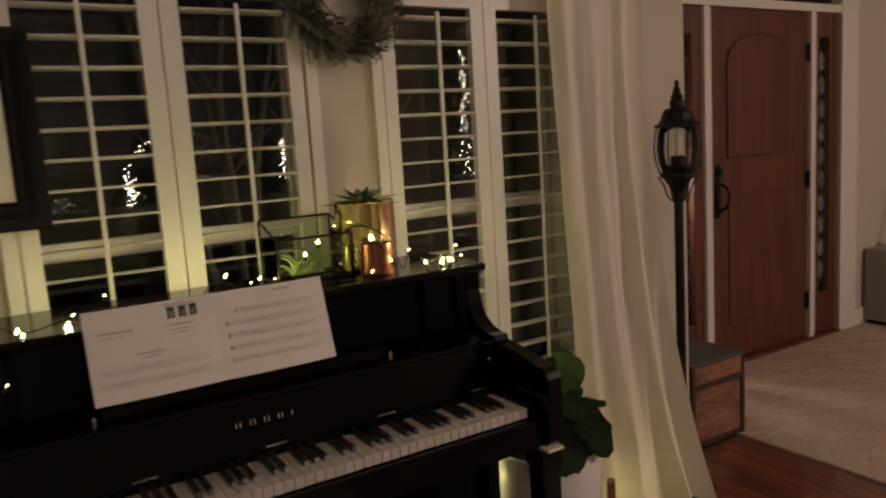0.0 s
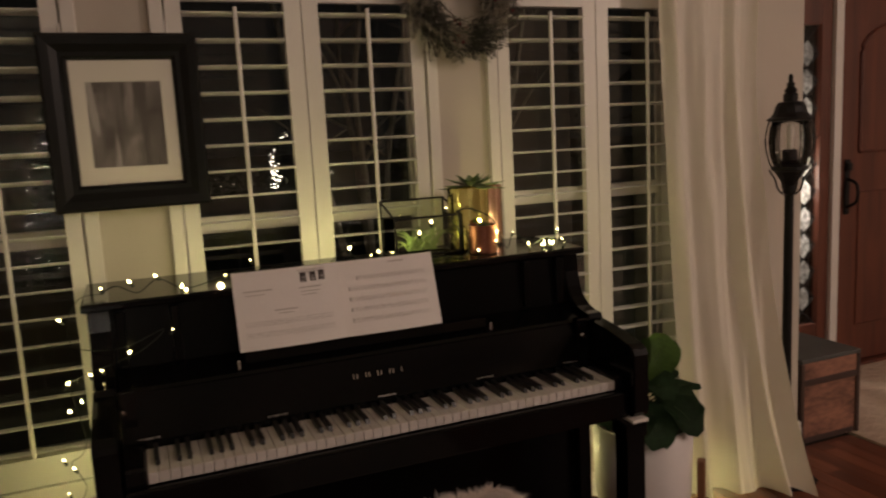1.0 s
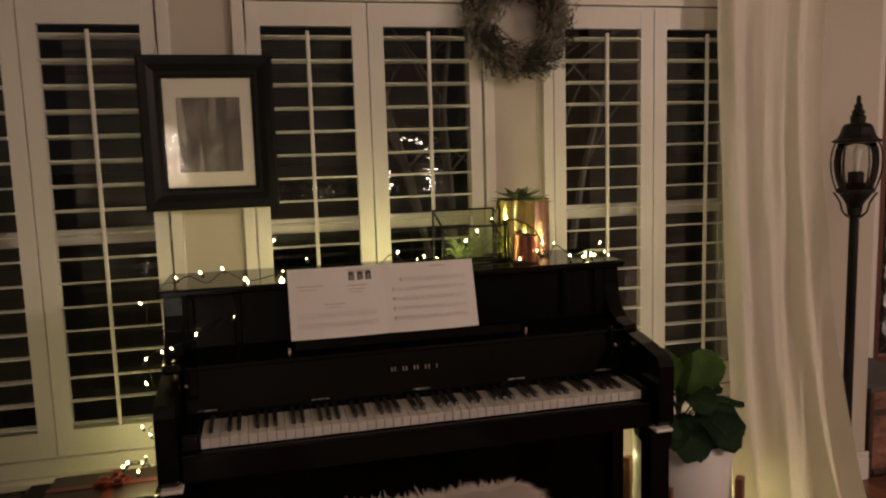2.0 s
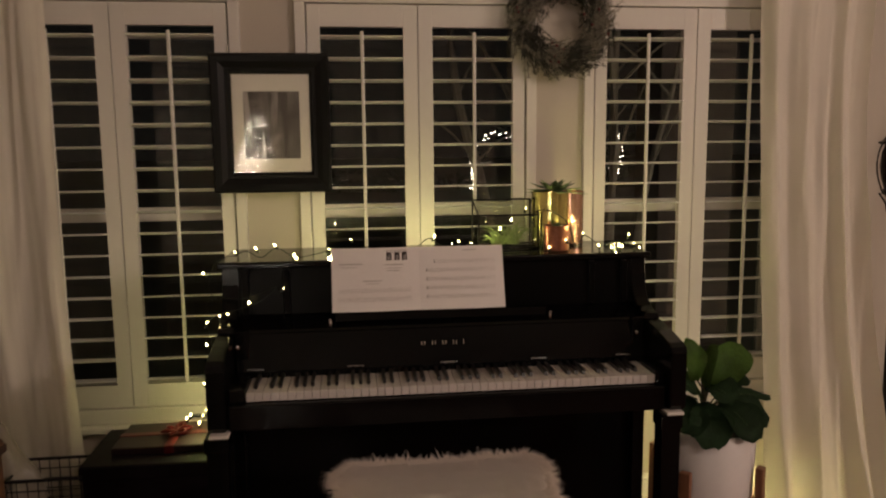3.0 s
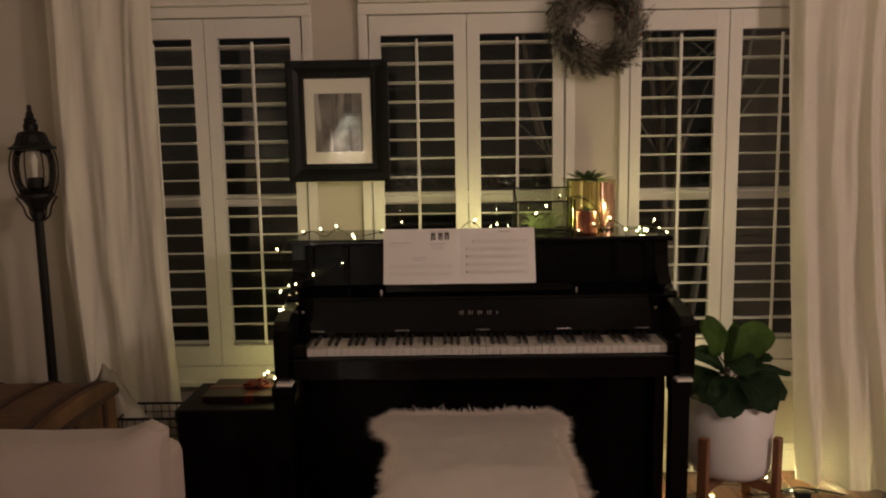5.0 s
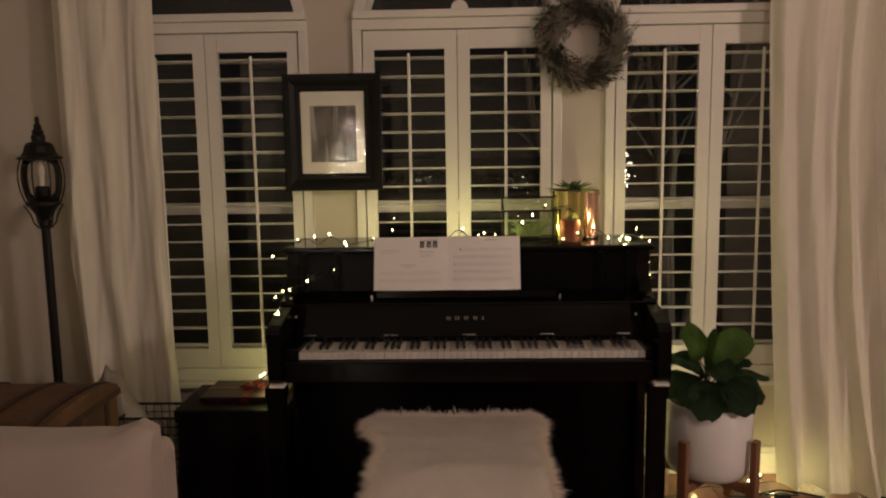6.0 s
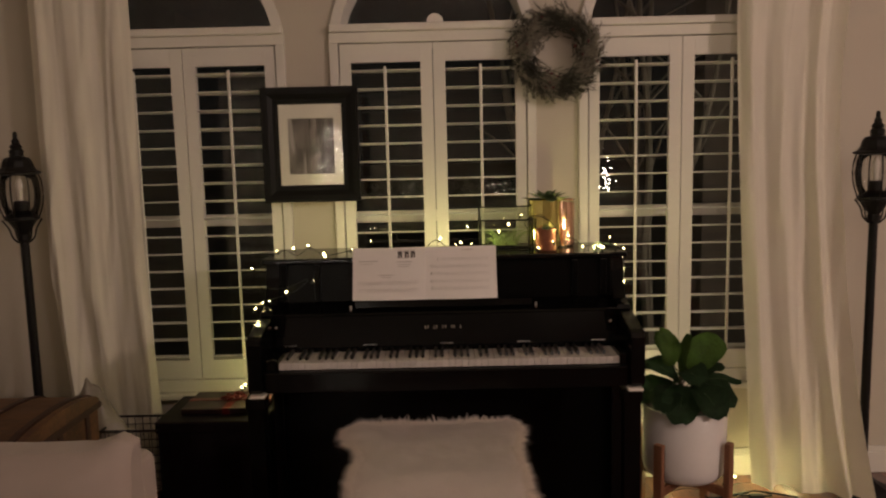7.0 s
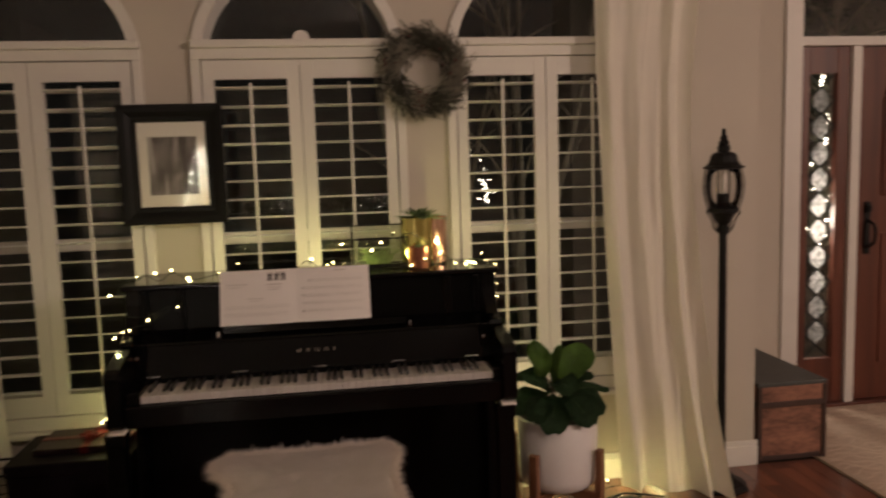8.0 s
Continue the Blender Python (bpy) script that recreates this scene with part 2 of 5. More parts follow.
BARK = surface("bark", (0.34, 0.29, 0.24), 0.95, vary=0.3, scale=12, fine=60, bump=0.6)
GROUND = surface("night_lawn", (0.030, 0.036, 0.020), 0.95, vary=0.4, scale=3, fine=60, bump=0.6)
BAG = surface("clear_bag", (0.34, 0.30, 0.25), 0.35, vary=0.15, scale=12, fine=60, bump=0.5, through_light=0.4)

# ---- builders ----
ORIGIN = {}


def box(bm, x0, x1, y0, y1, z0, z1, bevel=0.0, seg=2):
    r = bmesh.ops.create_cube(bm, size=1.0, matrix=Matrix.Translation(((x0 + x1) / 2, (y0 + y1) / 2, (z0 + z1) / 2)) @ Matrix.Diagonal((x1 - x0, y1 - y0, z1 - z0, 1)))
    if bevel:
        es = {e for v in r["verts"] for e in v.link_edges}
        bmesh.ops.bevel(bm, geom=list(es), offset=bevel, segments=seg, affect="EDGES", profile=0.5)
    return bm


def boxed(x0, x1, y0, y1, z0, z1, bevel=0.003, seg=2):
    return box(bmesh.new(), x0, x1, y0, y1, z0, z1, bevel, seg)


def lathe(bm, profile, cx=0.0, cy=0.0, n=24):
    """Turns (radius, height) pairs round an upright axis."""
    rings = []
    for r, z in profile:
        rings.append([bm.verts.new((cx + r * math.cos(2 * math.pi * i / n), cy + r * math.sin(2 * math.pi * i / n), z)) for i in range(n)])
    for a, b in zip(rings, rings[1:]):
        for i in range(n):
            bm.faces.new((a[i], a[(i + 1) % n], b[(i + 1) % n], b[i]))
    bm.faces.new(rings[0][::-1])
    bm.faces.new(rings[-1])
    return bm


def prism(bm, outline, lo, hi, axis):
    """Draws out a closed outline along an axis: 0 takes (y, z) pairs, 1 (x, z), 2 (x, y)."""
    def at(p, d):
        q = list(p)
        q.insert(axis, d)
        return q
    a = [bm.verts.new(at(p, lo)) for p in outline]
    b = [bm.verts.new(at(p, hi)) for p in outline]
    bm.faces.new(a)
    bm.faces.new(b[::-1])
    n = len(a)
    for i in range(n):
        bm.faces.new((a[i], b[i], b[(i + 1) % n], a[(i + 1) % n]))
    bmesh.ops.recalc_face_normals(bm, faces=bm.faces)
    return bm


def tube(bm, points, radius, n=6, taper=1.0):
    """A round bar along points."""
    pts = [Vector(p) for p in points]
    rings = []
    for i, p in enumerate(pts):
        d = (pts[min(i + 1, len(pts) - 1)] - pts[max(i - 1, 0)]).normalized()
        side = d.cross(Vector((0, 0, 1)))
        if side.length < 0.05:
            side = d.cross(Vector((1, 0, 0)))
        side.normalize()
        up = side.cross(d)
        r = radius * (1 + (taper - 1) * i / max(1, len(pts) - 1))
        rings.append([bm.verts.new(p + r * (math.cos(2 * math.pi * k / n) * side + math.sin(2 * math.pi * k / n) * up)) for k in range(n)])
    for a, b in zip(rings, rings[1:]):
        for k in range(n):
            bm.faces.new((a[k], a[(k + 1) % n], b[(k + 1) % n], b[k]))
    bm.faces.new(rings[0][::-1])
    bm.faces.new(rings[-1])
    return bm


def smooth_path(points, steps=6):
    """A rounded line through points."""
    p = [Vector(q) for q in points]
    out = []
    for i in range(len(p) - 1):
        a, b, c, d = p[max(i - 1, 0)], p[i], p[i + 1], p[min(i + 2, len(p) - 1)]
        for k in range(steps):
            t = k / steps
            out.append(0.5 * (2 * b + (c - a) * t + (2 * a - 5 * b + 4 * c - d) * t * t + (3 * b - a - 3 * c + d) * t ** 3))
    return out + [p[-1]]


def data_of(name, bm, material, shift=(0, 0, 0), smooth=False):
    bmesh.ops.translate(bm, verts=bm.verts, vec=-Vector(shift))
    bmesh.ops.recalc_face_normals(bm, faces=bm.faces)
    me = bpy.data.meshes.new(name)
    bm.to_mesh(me)
    bm.free()
    me.materials.append(material)
    if smooth:
        me.shade_smooth()
    return me


def thing(name, at, label, category, group="", kind=""):
    ob = new(name)
    ob.location = at
    ORIGIN[ob] = Vector(at)
    return tagged(ob, label, category, group, kind)


def part(name, bm, material, parent, label="", smooth=False):
    o = ORIGIN[parent]
    ob = new(name, data_of(name, bm, material, o, smooth))
    ob.parent = parent
    ORIGIN[ob] = o
    return tagged(ob, label)


def single(name, bm, material, label="", category="", group="", kind="", smooth=False):
    ob = new(name, data_of(name, bm, material, (0, 0, 0), smooth))
    ORIGIN[ob] = Vector((0, 0, 0))
    return tagged(ob, label, category, group, kind)


def piece(name, me, at, parent):
    ob = new(name, me)
    ob.parent = parent
    ob.location = Vector(at) - ORIGIN[parent]
    return ob


# ---- the room ----
WY, WB = 2.185, 2.385        # window wall, inner and outer face
DY = 2.88                    # door wall
CEILING = 2.75
CENTRES = (-0.576, 0.4985, 1.565)
HALF, SPRING, SILL = 0.4415, 1.97, 0.45
LEFT, CORNER, RIGHT, BACK = -1.75, 2.585, 6.6, -4.6


def arch_wall():
    bm = bmesh.new()
    xs = [LEFT]
    for c in CENTRES:
        xs += [c - HALF, c + HALF]
    xs.append(CORNER)
    for a, b in zip(xs[::2], xs[1::2]):
        box(bm, a, b, WY, WB, 0, CEILING)
    for c in CENTRES:
        box(bm, c - HALF, c + HALF, WY, WB, 0, SILL)
        n = 24
        arc = [(c + HALF * math.cos(math.pi * (1 - i / n)), SPRING + HALF * math.sin(math.pi * (1 - i / n))) for i in range(n + 1)]
        for p, q in zip(arc, arc[1:]):
            prism(bm, [p, q, (q[0], CEILING), (p[0], CEILING)], WY, WB, 1)
    return bm


single("wall_north", arch_wall(), WALL, "greige painted wall with three arched windows", "wall", kind="structure")
single("wall_foyer_side", boxed(CORNER - 0.2, CORNER, WB, DY + 0.2, 0, CEILING, 0), WALL, "greige painted return wall of the foyer", "wall", kind="structure")
single("wall_west", boxed(LEFT - 0.15, LEFT, BACK, WB, 0, CEILING, 0), WALL, "greige painted side wall", "wall", kind="structure")
single("wall_south", boxed(LEFT, RIGHT, BACK - 0.15, BACK, 0, CEILING, 0), WALL, "greige painted back wall", "wall", kind="structure")
single("wall_east", boxed(RIGHT, RIGHT + 0.15, BACK, DY + 0.2, 0, CEILING, 0), WALL, "greige painted side wall", "wall", kind="structure")
single("ceiling", boxed(LEFT - 0.15, RIGHT + 0.15, BACK - 0.15, DY + 0.2, CEILING, CEILING + 0.1, 0), CEIL, "flat off-white ceiling", "ceiling", kind="structure")

# door wall: unit from 3.15 to 5.09, transom over it
DL, DR, HEAD, TRANS = 3.255, 4.90, 2.10, 2.60
bm = bmesh.new()
box(bm, CORNER, DL, DY, DY + 0.2, 0, CEILING)
box(bm, DR, RIGHT, DY, DY + 0.2, 0, CEILING)
box(bm, DL, DR, DY, DY + 0.2, TRANS, CEILING)
single("wall_door", bm, WALL, "greige painted wall round the front door", "wall", kind="structure")

RUG_X = 2.93
sub = single("floor", boxed(LEFT, RIGHT, BACK, WB, -0.12, -0.012, 0), SOIL, "reddish dark hardwood plank floor", "floor", kind="structure")
carpet = single("floor_foyer", boxed(RUG_X, RIGHT, BACK, DY, -0.011, 0.004, 0.002), TILE, "beige low-pile carpet with a wavy raised pattern", "carpet", kind="structure")

bm = bmesh.new()
for a, b in ((LEFT, CORNER + 0.015),):
    box(bm, a, b, WY - 0.015, WY, 0, 0.10, 0.004)
    box(bm, a, b, WY - 0.011, WY, 0.10, 0.125, 0.003)
box(bm, CORNER, CORNER + 0.015, WY, DY, 0, 0.10, 0.004)
single("baseboard", bm, TRIM, "white painted baseboard", "baseboard", kind="structure")
single("baseboard", boxed(5.09, RIGHT, DY - 0.016, DY, 0, 0.12, 0.004), TRIM, "white painted baseboard", "baseboard", kind="structure")
single("baseboard", boxed(CORNER + 0.02, 3.15, DY - 0.016, DY, 0, 0.12, 0.004), TRIM, "white painted baseboard", "baseboard", kind="structure")


# ---- windows ----
def ring(c, z, r0, r1, y0, y1, lo=0.0, n=28):
    bm = bmesh.new()
    a0 = math.asin(lo / r1) if lo else 0
    for i in range(n):
        a, b = (a0 + (math.pi - 2 * a0) * k / n for k in (i, i + 1))
        prism(bm, [(c + r * math.cos(t), z + r * math.sin(t)) for r, t in ((r0, a), (r1, a), (r1, b), (r0, b))], y0, y1, 1)
    bmesh.ops.remove_doubles(bm, verts=bm.verts, dist=1e-5)
    return bm


def window(i, c):
    w = thing(f"window_{i}", (c, WY, SILL), "arched window with white casing and dark night panes", "window", "arched windows", "structure")
    # casing frame that holds the shutters
    bm = bmesh.new()
    for s in (-1, 1):
        a, b = sorted((c + s * 0.4035, c + s * HALF))
        box(bm, a, b, WY - 0.022, WB - 0.06, SILL + 0.054, 1.968, 0.003)
    box(bm, c - HALF, c + HALF, WY - 0.022, WB - 0.06, 1.968, 2.012, 0.003)
    box(bm, c - HALF, c + HALF, WY - 0.022, WB - 0.06, SILL, SILL + 0.054, 0.003)
    part("window_frame", bm, TRIM, w)
    part("header_ledge", boxed(c - HALF + 0.004, c + HALF - 0.004, WY - 0.040, WY + 0.09, 2.0125, 2.045, 0.006), TRIM, w)
    part("arch_frame", ring(c, SPRING, 0.397, HALF - 0.001, WY - 0.016, WB - 0.02, 0.074), TRIM, w)
    part("window_sill", boxed(c - HALF - 0.03, c + HALF + 0.03, WY - 0.055, WY - 0.001, SILL - 0.028, SILL - 0.002, 0.006), TRIM, w)
    # sash behind the shutters
    y = WB - 0.05
    bm = bmesh.new()
    for a, b in ((c - 0.434, c - 0.390), (c + 0.390, c + 0.434)):
        box(bm, a, b, y, y + 0.035, SILL + 0.05, 2.0, 0.002)
    for a, b in ((SILL + 0.05, SILL + 0.11), (1.183, 1.236), (1.965, 2.0)):
        box(bm, c - 0.390, c + 0.390, y, y + 0.034, a, b, 0.002)
    part("sash", bm, TRIM, w)
    for a, b in ((SILL + 0.11, 1.183), (1.236, 1.965)):
        p = part("pane", boxed(c - 0.389, c + 0.389, y + 0.014, y + 0.018, a, b, 0), GLASS, w)
        p.visible_shadow = False
    bm = bmesh.new()
    n = 24
    prism(bm, [(c + 0.400 * math.cos(math.pi * k / n), max(2.03, SPRING + 0.400 * math.sin(math.pi * k / n))) for k in range(n + 1)], y + 0.01, y + 0.014, 1)
    p = part("pane", bm, GLASS, w)
    p.visible_shadow = False
    return w


for i, c in enumerate(CENTRES, 1):
    w = window(i, c)
    if i == 2:
        disc = [(0.512 + 0.036 * math.cos(math.pi * k / 16), 2.0452 + 0.036 * math.sin(math.pi * k / 16)) for k in range(17)]
        part("ledge_boss", prism(bmesh.new(), disc, WY - 0.030, WY - 0.008, 1), TRIM, w, "half-round white boss")


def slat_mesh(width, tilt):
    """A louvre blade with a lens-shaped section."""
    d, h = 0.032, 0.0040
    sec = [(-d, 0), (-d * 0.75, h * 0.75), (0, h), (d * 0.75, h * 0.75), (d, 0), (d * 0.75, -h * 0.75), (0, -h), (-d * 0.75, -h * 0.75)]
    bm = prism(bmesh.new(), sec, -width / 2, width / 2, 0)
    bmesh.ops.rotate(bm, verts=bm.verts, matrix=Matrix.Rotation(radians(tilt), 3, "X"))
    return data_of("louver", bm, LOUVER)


PANEL, OUTER, MEET, OPEN_LO, OPEN_HI, PITCH = 0.396, 0.045, 0.052, 0.595, 1.886, 0.0775


def shutter_panel(left_stile, right_stile, tilt=-4):
    """One hinged shutter, its left bottom corner at the origin."""
    s = thing("shutter_panel", (0, 0, 0), "white painted louvered shutter panel, louvers open", "shutter", "plantation shutters")
    y0, y1 = 0.0, 0.028
    lo, hi = 0.508 - 0.508, 1.964 - 0.508
    a, b = left_stile, PANEL - right_stile
    part("stile", boxed(0, a, y0, y1, lo, hi, 0.0012), SHUTTER, s)
    part("stile", boxed(b, PANEL, y0, y1, lo, hi, 0.0012), SHUTTER, s)
    part("rail", boxed(a, b, y0 + 0.0004, y1, lo, OPEN_LO - 0.508, 0.0008), SHUTTER, s)
    part("rail", boxed(a, b, y0 + 0.0004, y1, OPEN_HI - 0.508, hi, 0.0008), SHUTTER, s)
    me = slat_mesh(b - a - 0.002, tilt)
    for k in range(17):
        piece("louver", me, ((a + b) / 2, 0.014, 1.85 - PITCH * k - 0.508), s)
    rod = (a + b) / 2
    part("tilt_rod", boxed(rod - 0.006, rod + 0.006, -0.034, -0.022, OPEN_LO - 0.508 + 0.012, OPEN_HI - 0.508 - 0.02, 0.003), SHUTTER, s)
    # a pair of small butt hinges on the outer stile
    hx = 0.0 if left_stile == OUTER else PANEL
    for z in (0.16, 1.28):
        part("hinge", lathe(bmesh.new(), [(0.0035, z - 0.03), (0.0035, z + 0.03)], hx, -0.003, 8), SHUTTER, s)
    return s


leaves = (shutter_panel(OUTER, MEET), shutter_panel(MEET, OUTER))
spots = [(pose(c - 0.3975, WY - 0.014, 0.508), pose(c + 0.0015, WY - 0.014, 0.508)) for c in CENTRES]
for leaf_ob, m in zip(leaves, spots[1]):
    leaf_ob.matrix_basis = m
    copy_thing(leaf_ob, spots[2][leaves.index(leaf_ob)])
copy_thing(leaves[0], spots[0][0])
shutter_panel(MEET, OUTER, -10).matrix_basis = spots[0][1]


# ---- front door ----
def leaded_sidelight(a, b, w):
    """A wooden sidelight between a and b with a leaded lattice pane."""
    ga, gb, z0, z1 = a + 0.070, b - 0.075, 0.29, 1.95
    s = part("sidelight", boxed(a, ga, DY + 0.02, DY + 0.065, 0.02, HEAD - 0.002, 0.003), DOOR_WOOD, w, "mahogany sidelight with leaded glass")
    part("rail", boxed(ga, gb, DY + 0.021, DY + 0.064, 0.02, z0, 0.003), DOOR_WOOD, s)
    part("rail", boxed(ga, gb, DY + 0.021, DY + 0.064, z1, HEAD - 0.002, 0.003), DOOR_WOOD, s)
    part("stile", boxed(gb, b, DY + 0.02, DY + 0.065, 0.02, HEAD - 0.002, 0.003), DOOR_WOOD, s)
    p = part("pane", boxed(ga, gb, DY + 0.045, DY + 0.049, z0, z1, 0), GLASS, s)
    p.visible_shadow = False
    bm = bmesh.new()
    mid, half, n = (ga + gb) / 2, (gb - ga) / 2 - 0.004, 11
    for k in range(n):
        za, zb = z0 + (z1 - z0) * k / n, z0 + (z1 - z0) * (k + 1) / n
        for s0, s1 in ((-1, 1), (1, -1)):
            tube(bm, [(mid + s0 * half, DY + 0.041, za), (mid + s1 * half, DY + 0.041, zb)], 0.0045, 4)
    part("lead_came", bm, LEAD, s, "dark lead lattice")
    for k in range(1, n):
        zc, r = z0 + (z1 - z0) * k / n, (z1 - z0) / n * 0.47
        oval = [(mid + half * 0.56 * math.cos(math.pi * q / 7), zc + r * math.sin(math.pi * q / 7)) for q in range(14)]
        part("bevelled_lozenge", prism(bmesh.new(), oval, DY + 0.0425, DY + 0.0445, 1), FROSTED, s, "pale bevelled glass lozenge")


d = thing("door_1", (4.08, DY, 0), "mahogany front door with arched panel, closed", "door", kind="structure")
casing = bmesh.new()
box(casing, 3.15, DL, DY - 0.02, DY - 0.001, 0.0, 2.72, 0.004)
box(casing, DR, 5.09, DY - 0.02, DY - 0.001, 0.0, 2.72, 0.004)
box(casing, DL, DR, DY - 0.012, DY + 0.08, HEAD, 2.15, 0.003)
part("casing", casing, TRIM, d, "white painted door casing")
leaded_sidelight(DL, 3.575, d)
leaded_sidelight(4.64, DR, d)
part("mullion", boxed(3.576, 3.632, DY - 0.004, DY + 0.08, 0.012, HEAD, 0.003), TRIM, d)
part("mullion", boxed(4.588, 4.639, DY - 0.004, DY + 0.08, 0.012, HEAD, 0.003), TRIM, d)
part("threshold", boxed(DL, DR, DY - 0.03, DY + 0.1, -0.01, 0.018, 0.003), DOOR_WOOD, d)
leaf = part("door_leaf", boxed(3.637, 4.583, DY + 0.022, DY + 0.062, 0.022, HEAD - 0.004, 0.003), DOOR_WOOD, d)
c, r = 4.11, 0.31
arch = [(c - r, 1.25), (c + r, 1.25)] + [(c + r * math.cos(math.pi * k / 16), 1.80 + 0.16 * math.sin(math.pi * k / 16)) for k in range(17)]
part("raised_panel", prism(bmesh.new(), arch, DY + 0.012, DY + 0.0215, 1), DOOR_WOOD, leaf)
rim = bmesh.new()
tube(rim, [(x, DY + 0.018, z) for x, z in arch + arch[:1]], 0.012, 6)
part("moulding", rim, DOOR_WOOD, leaf)
part("raised_panel", boxed(c - r, c + r, DY + 0.012, DY + 0.0215, 0.24, 1.02, 0.005), DOOR_WOOD, leaf)
hb = bmesh.new()
box(hb, 3.685, 3.725, DY + 0.010, DY + 0.021, 0.90, 1.21, 0.005)
tube(hb, smooth_path([(3.705, DY + 0.012, 1.10), (3.705, DY - 0.05, 1.07), (3.705, DY - 0.05, 0.98), (3.705, DY + 0.012, 0.94)]), 0.009, 8)
lathe(hb, [(0.022, 1.15), (0.022, 1.19)], 3.705, DY + 0.008, 14)
part("door_handle", hb, IRON, leaf, "dark bronze grip handle")
for z in (0.265, 1.06, 1.852):
    hg = lathe(bmesh.new(), [(0.009, z - 0.055), (0.009, z + 0.055)], 4.585, DY + 0.012, 10)
    box(hg, 4.560, 4.588, DY + 0.014, DY + 0.0212, z - 0.05, z + 0.05, 0.001)
    part("hinge", hg, IRON, leaf)
tr = thing("window_transom", (4.08, DY, 2.15), "dark transom window above the front door", "window", kind="structure")
p = part("pane", boxed(DL, DR, DY + 0.05, DY + 0.055, 2.15, TRANS, 0), GLASS, tr)
p.visible_shadow = False
part("window_frame", boxed(DL, DR, DY - 0.012, DY + 0.08, TRANS - 0.04, TRANS, 0.003), TRIM, tr)

# ---- piano ----
X0, X1 = -0.172, 1.232
KX0, KX1, WHITES = -0.0705, 1.153, 52
KW = (KX1 - KX0) / WHITES
piano = thing("upright_piano", (0.53, 1.8, 0), "black upright piano with open keyboard, fairy lights on top", "piano")
side = [(2.10, 1.072), (1.80, 1.072), (1.797, 1.02), (1.785, 0.975), (1.765, 0.945), (1.735, 0.922), (1.70, 0.912), (1.672, 0.910), (1.666, 0.895), (1.56, 0.880), (1.475, 0.862), (1.455, 0.852), (1.448, 0.835), (1.448, 0.672), (1.46, 0.658), (1.70, 0.635), (2.10, 0.635)]
for a, b in ((X0, X0 + 0.05), (X1 - 0.05, X1)):
    bm = prism(bmesh.new(), side, a, b, 0)
    bmesh.ops.bevel(bm, geom=[e for e in bm.edges if abs(e.verts[0].co.x - e.verts[1].co.x) < 1e-6], offset=0.003, segments=2, affect="EDGES")
    part("case_side", bm, PIANO, piano)
LX0, LX1 = X0 + 0.022, X1 - 0.022
for a, b in ((LX0, LX0 + 0.04), (LX1 - 0.04, LX1)):
    part("lower_side", boxed(a, b, 1.715, 2.10, 0.0, 0.634, 0.003), PIANO, piano)
part("top_lid", boxed(X0 - 0.012, X1 + 0.014, 1.778, 2.115, 1.074, 1.096, 0.006, 3), PIANO, piano)
part("upper_panel", prism(bmesh.new(), [(1.79, 0.915), (1.80, 1.072), (1.83, 1.072), (1.83, 0.915)], X0 + 0.051, X1 - 0.051, 0), PIANO_SATIN, piano)
for x in (X0 + 0.062, 0.02, 1.03, X1 - 0.09):
    part("panel_trim", boxed(x, x + 0.022, 1.780, 1.7965, 0.93, 1.070, 0.003), PIANO_SATIN, piano)
part("ledge", prism(bmesh.new(), [(1.69, 0.886), (1.70, 0.893), (1.788, 0.924), (1.788, 0.90), (1.71, 0.87)], X0 + 0.051, X1 - 0.051, 0), PIANO, piano)
fall = part("fallboard", prism(bmesh.new(), [(1.652, 0.774), (1.688, 0.884), (1.71, 0.884), (1.71, 0.70), (1.652, 0.70)], KX0 - 0.045, KX1 + 0.045, 0), PIANO, piano)
for x in (-0.06, 0.245, 0.535, 0.825, 1.105):
    part("hinge", boxed(x - 0.026, x + 0.026, 1.6465, 1.6575, 0.779, 0.784, 0.001), CHROME, fall)
# the maker's mark, as plain shapes
for k in range(5):
    x = 0.453 + 0.0335 * k
    bm = bmesh.new()
    w = 0.009 if k == 4 else 0.019
    box(bm, x, x + 0.0028, -0.0005, 0.0005, 0.833, 0.846)
    if w > 0.01:
        box(bm, x + w * 0.5, x + w * 0.5 + 0.0028, -0.0005, 0.0005, 0.833, 0.846)
    bmesh.ops.rotate(bm, verts=bm.verts, cent=(0, 0, 0.829), matrix=Matrix.Rotation(radians(-17.2), 3, "X"))
    bmesh.ops.translate(bm, verts=bm.verts, vec=(0, 1.6700, 0))
    part("emblem", bm, EMBLEM, fall, "small brass emblem shape")
part("key_bed", boxed(X0 + 0.051, X1 - 0.051, 1.50, 1.72, 0.652, 0.705, 0.004), PIANO_SATIN, piano)
part("key_slip", boxed(X0 + 0.051, X1 - 0.051, 1.474, 1.4935, 0.652, 0.729, 0.006), PIANO, piano)
for a, b in ((X0 + 0.051, KX0 - 0.002), (KX1 + 0.002, X1 - 0.051)):
    blk = part("key_block", boxed(a, b, 1.494, 1.652, 0.706, 0.772, 0.006), PIANO, piano)
for x in (-0.112, 1.154):
    kn = lathe(bmesh.new(), [(0.0, 0), (0.007, 0.001), (0.009, 0.006), (0.004, 0.011), (0.004, 0.02)], 0, 0, 12)
    bmesh.ops.rotate(kn, verts=kn.verts, matrix=Matrix.Rotation(radians(-90), 3, "X"))
    bmesh.ops.translate(kn, verts=kn.verts, vec=(x, 1.648, 0.852))
    part("knob", kn, CHROME, piano)
for x in (X0 + 0.052, X1 - 0.092):
    part("cheek", boxed(x, x + 0.040, 1.664, 1.69, 0.75, 0.90, 0.003), PIANO, piano)
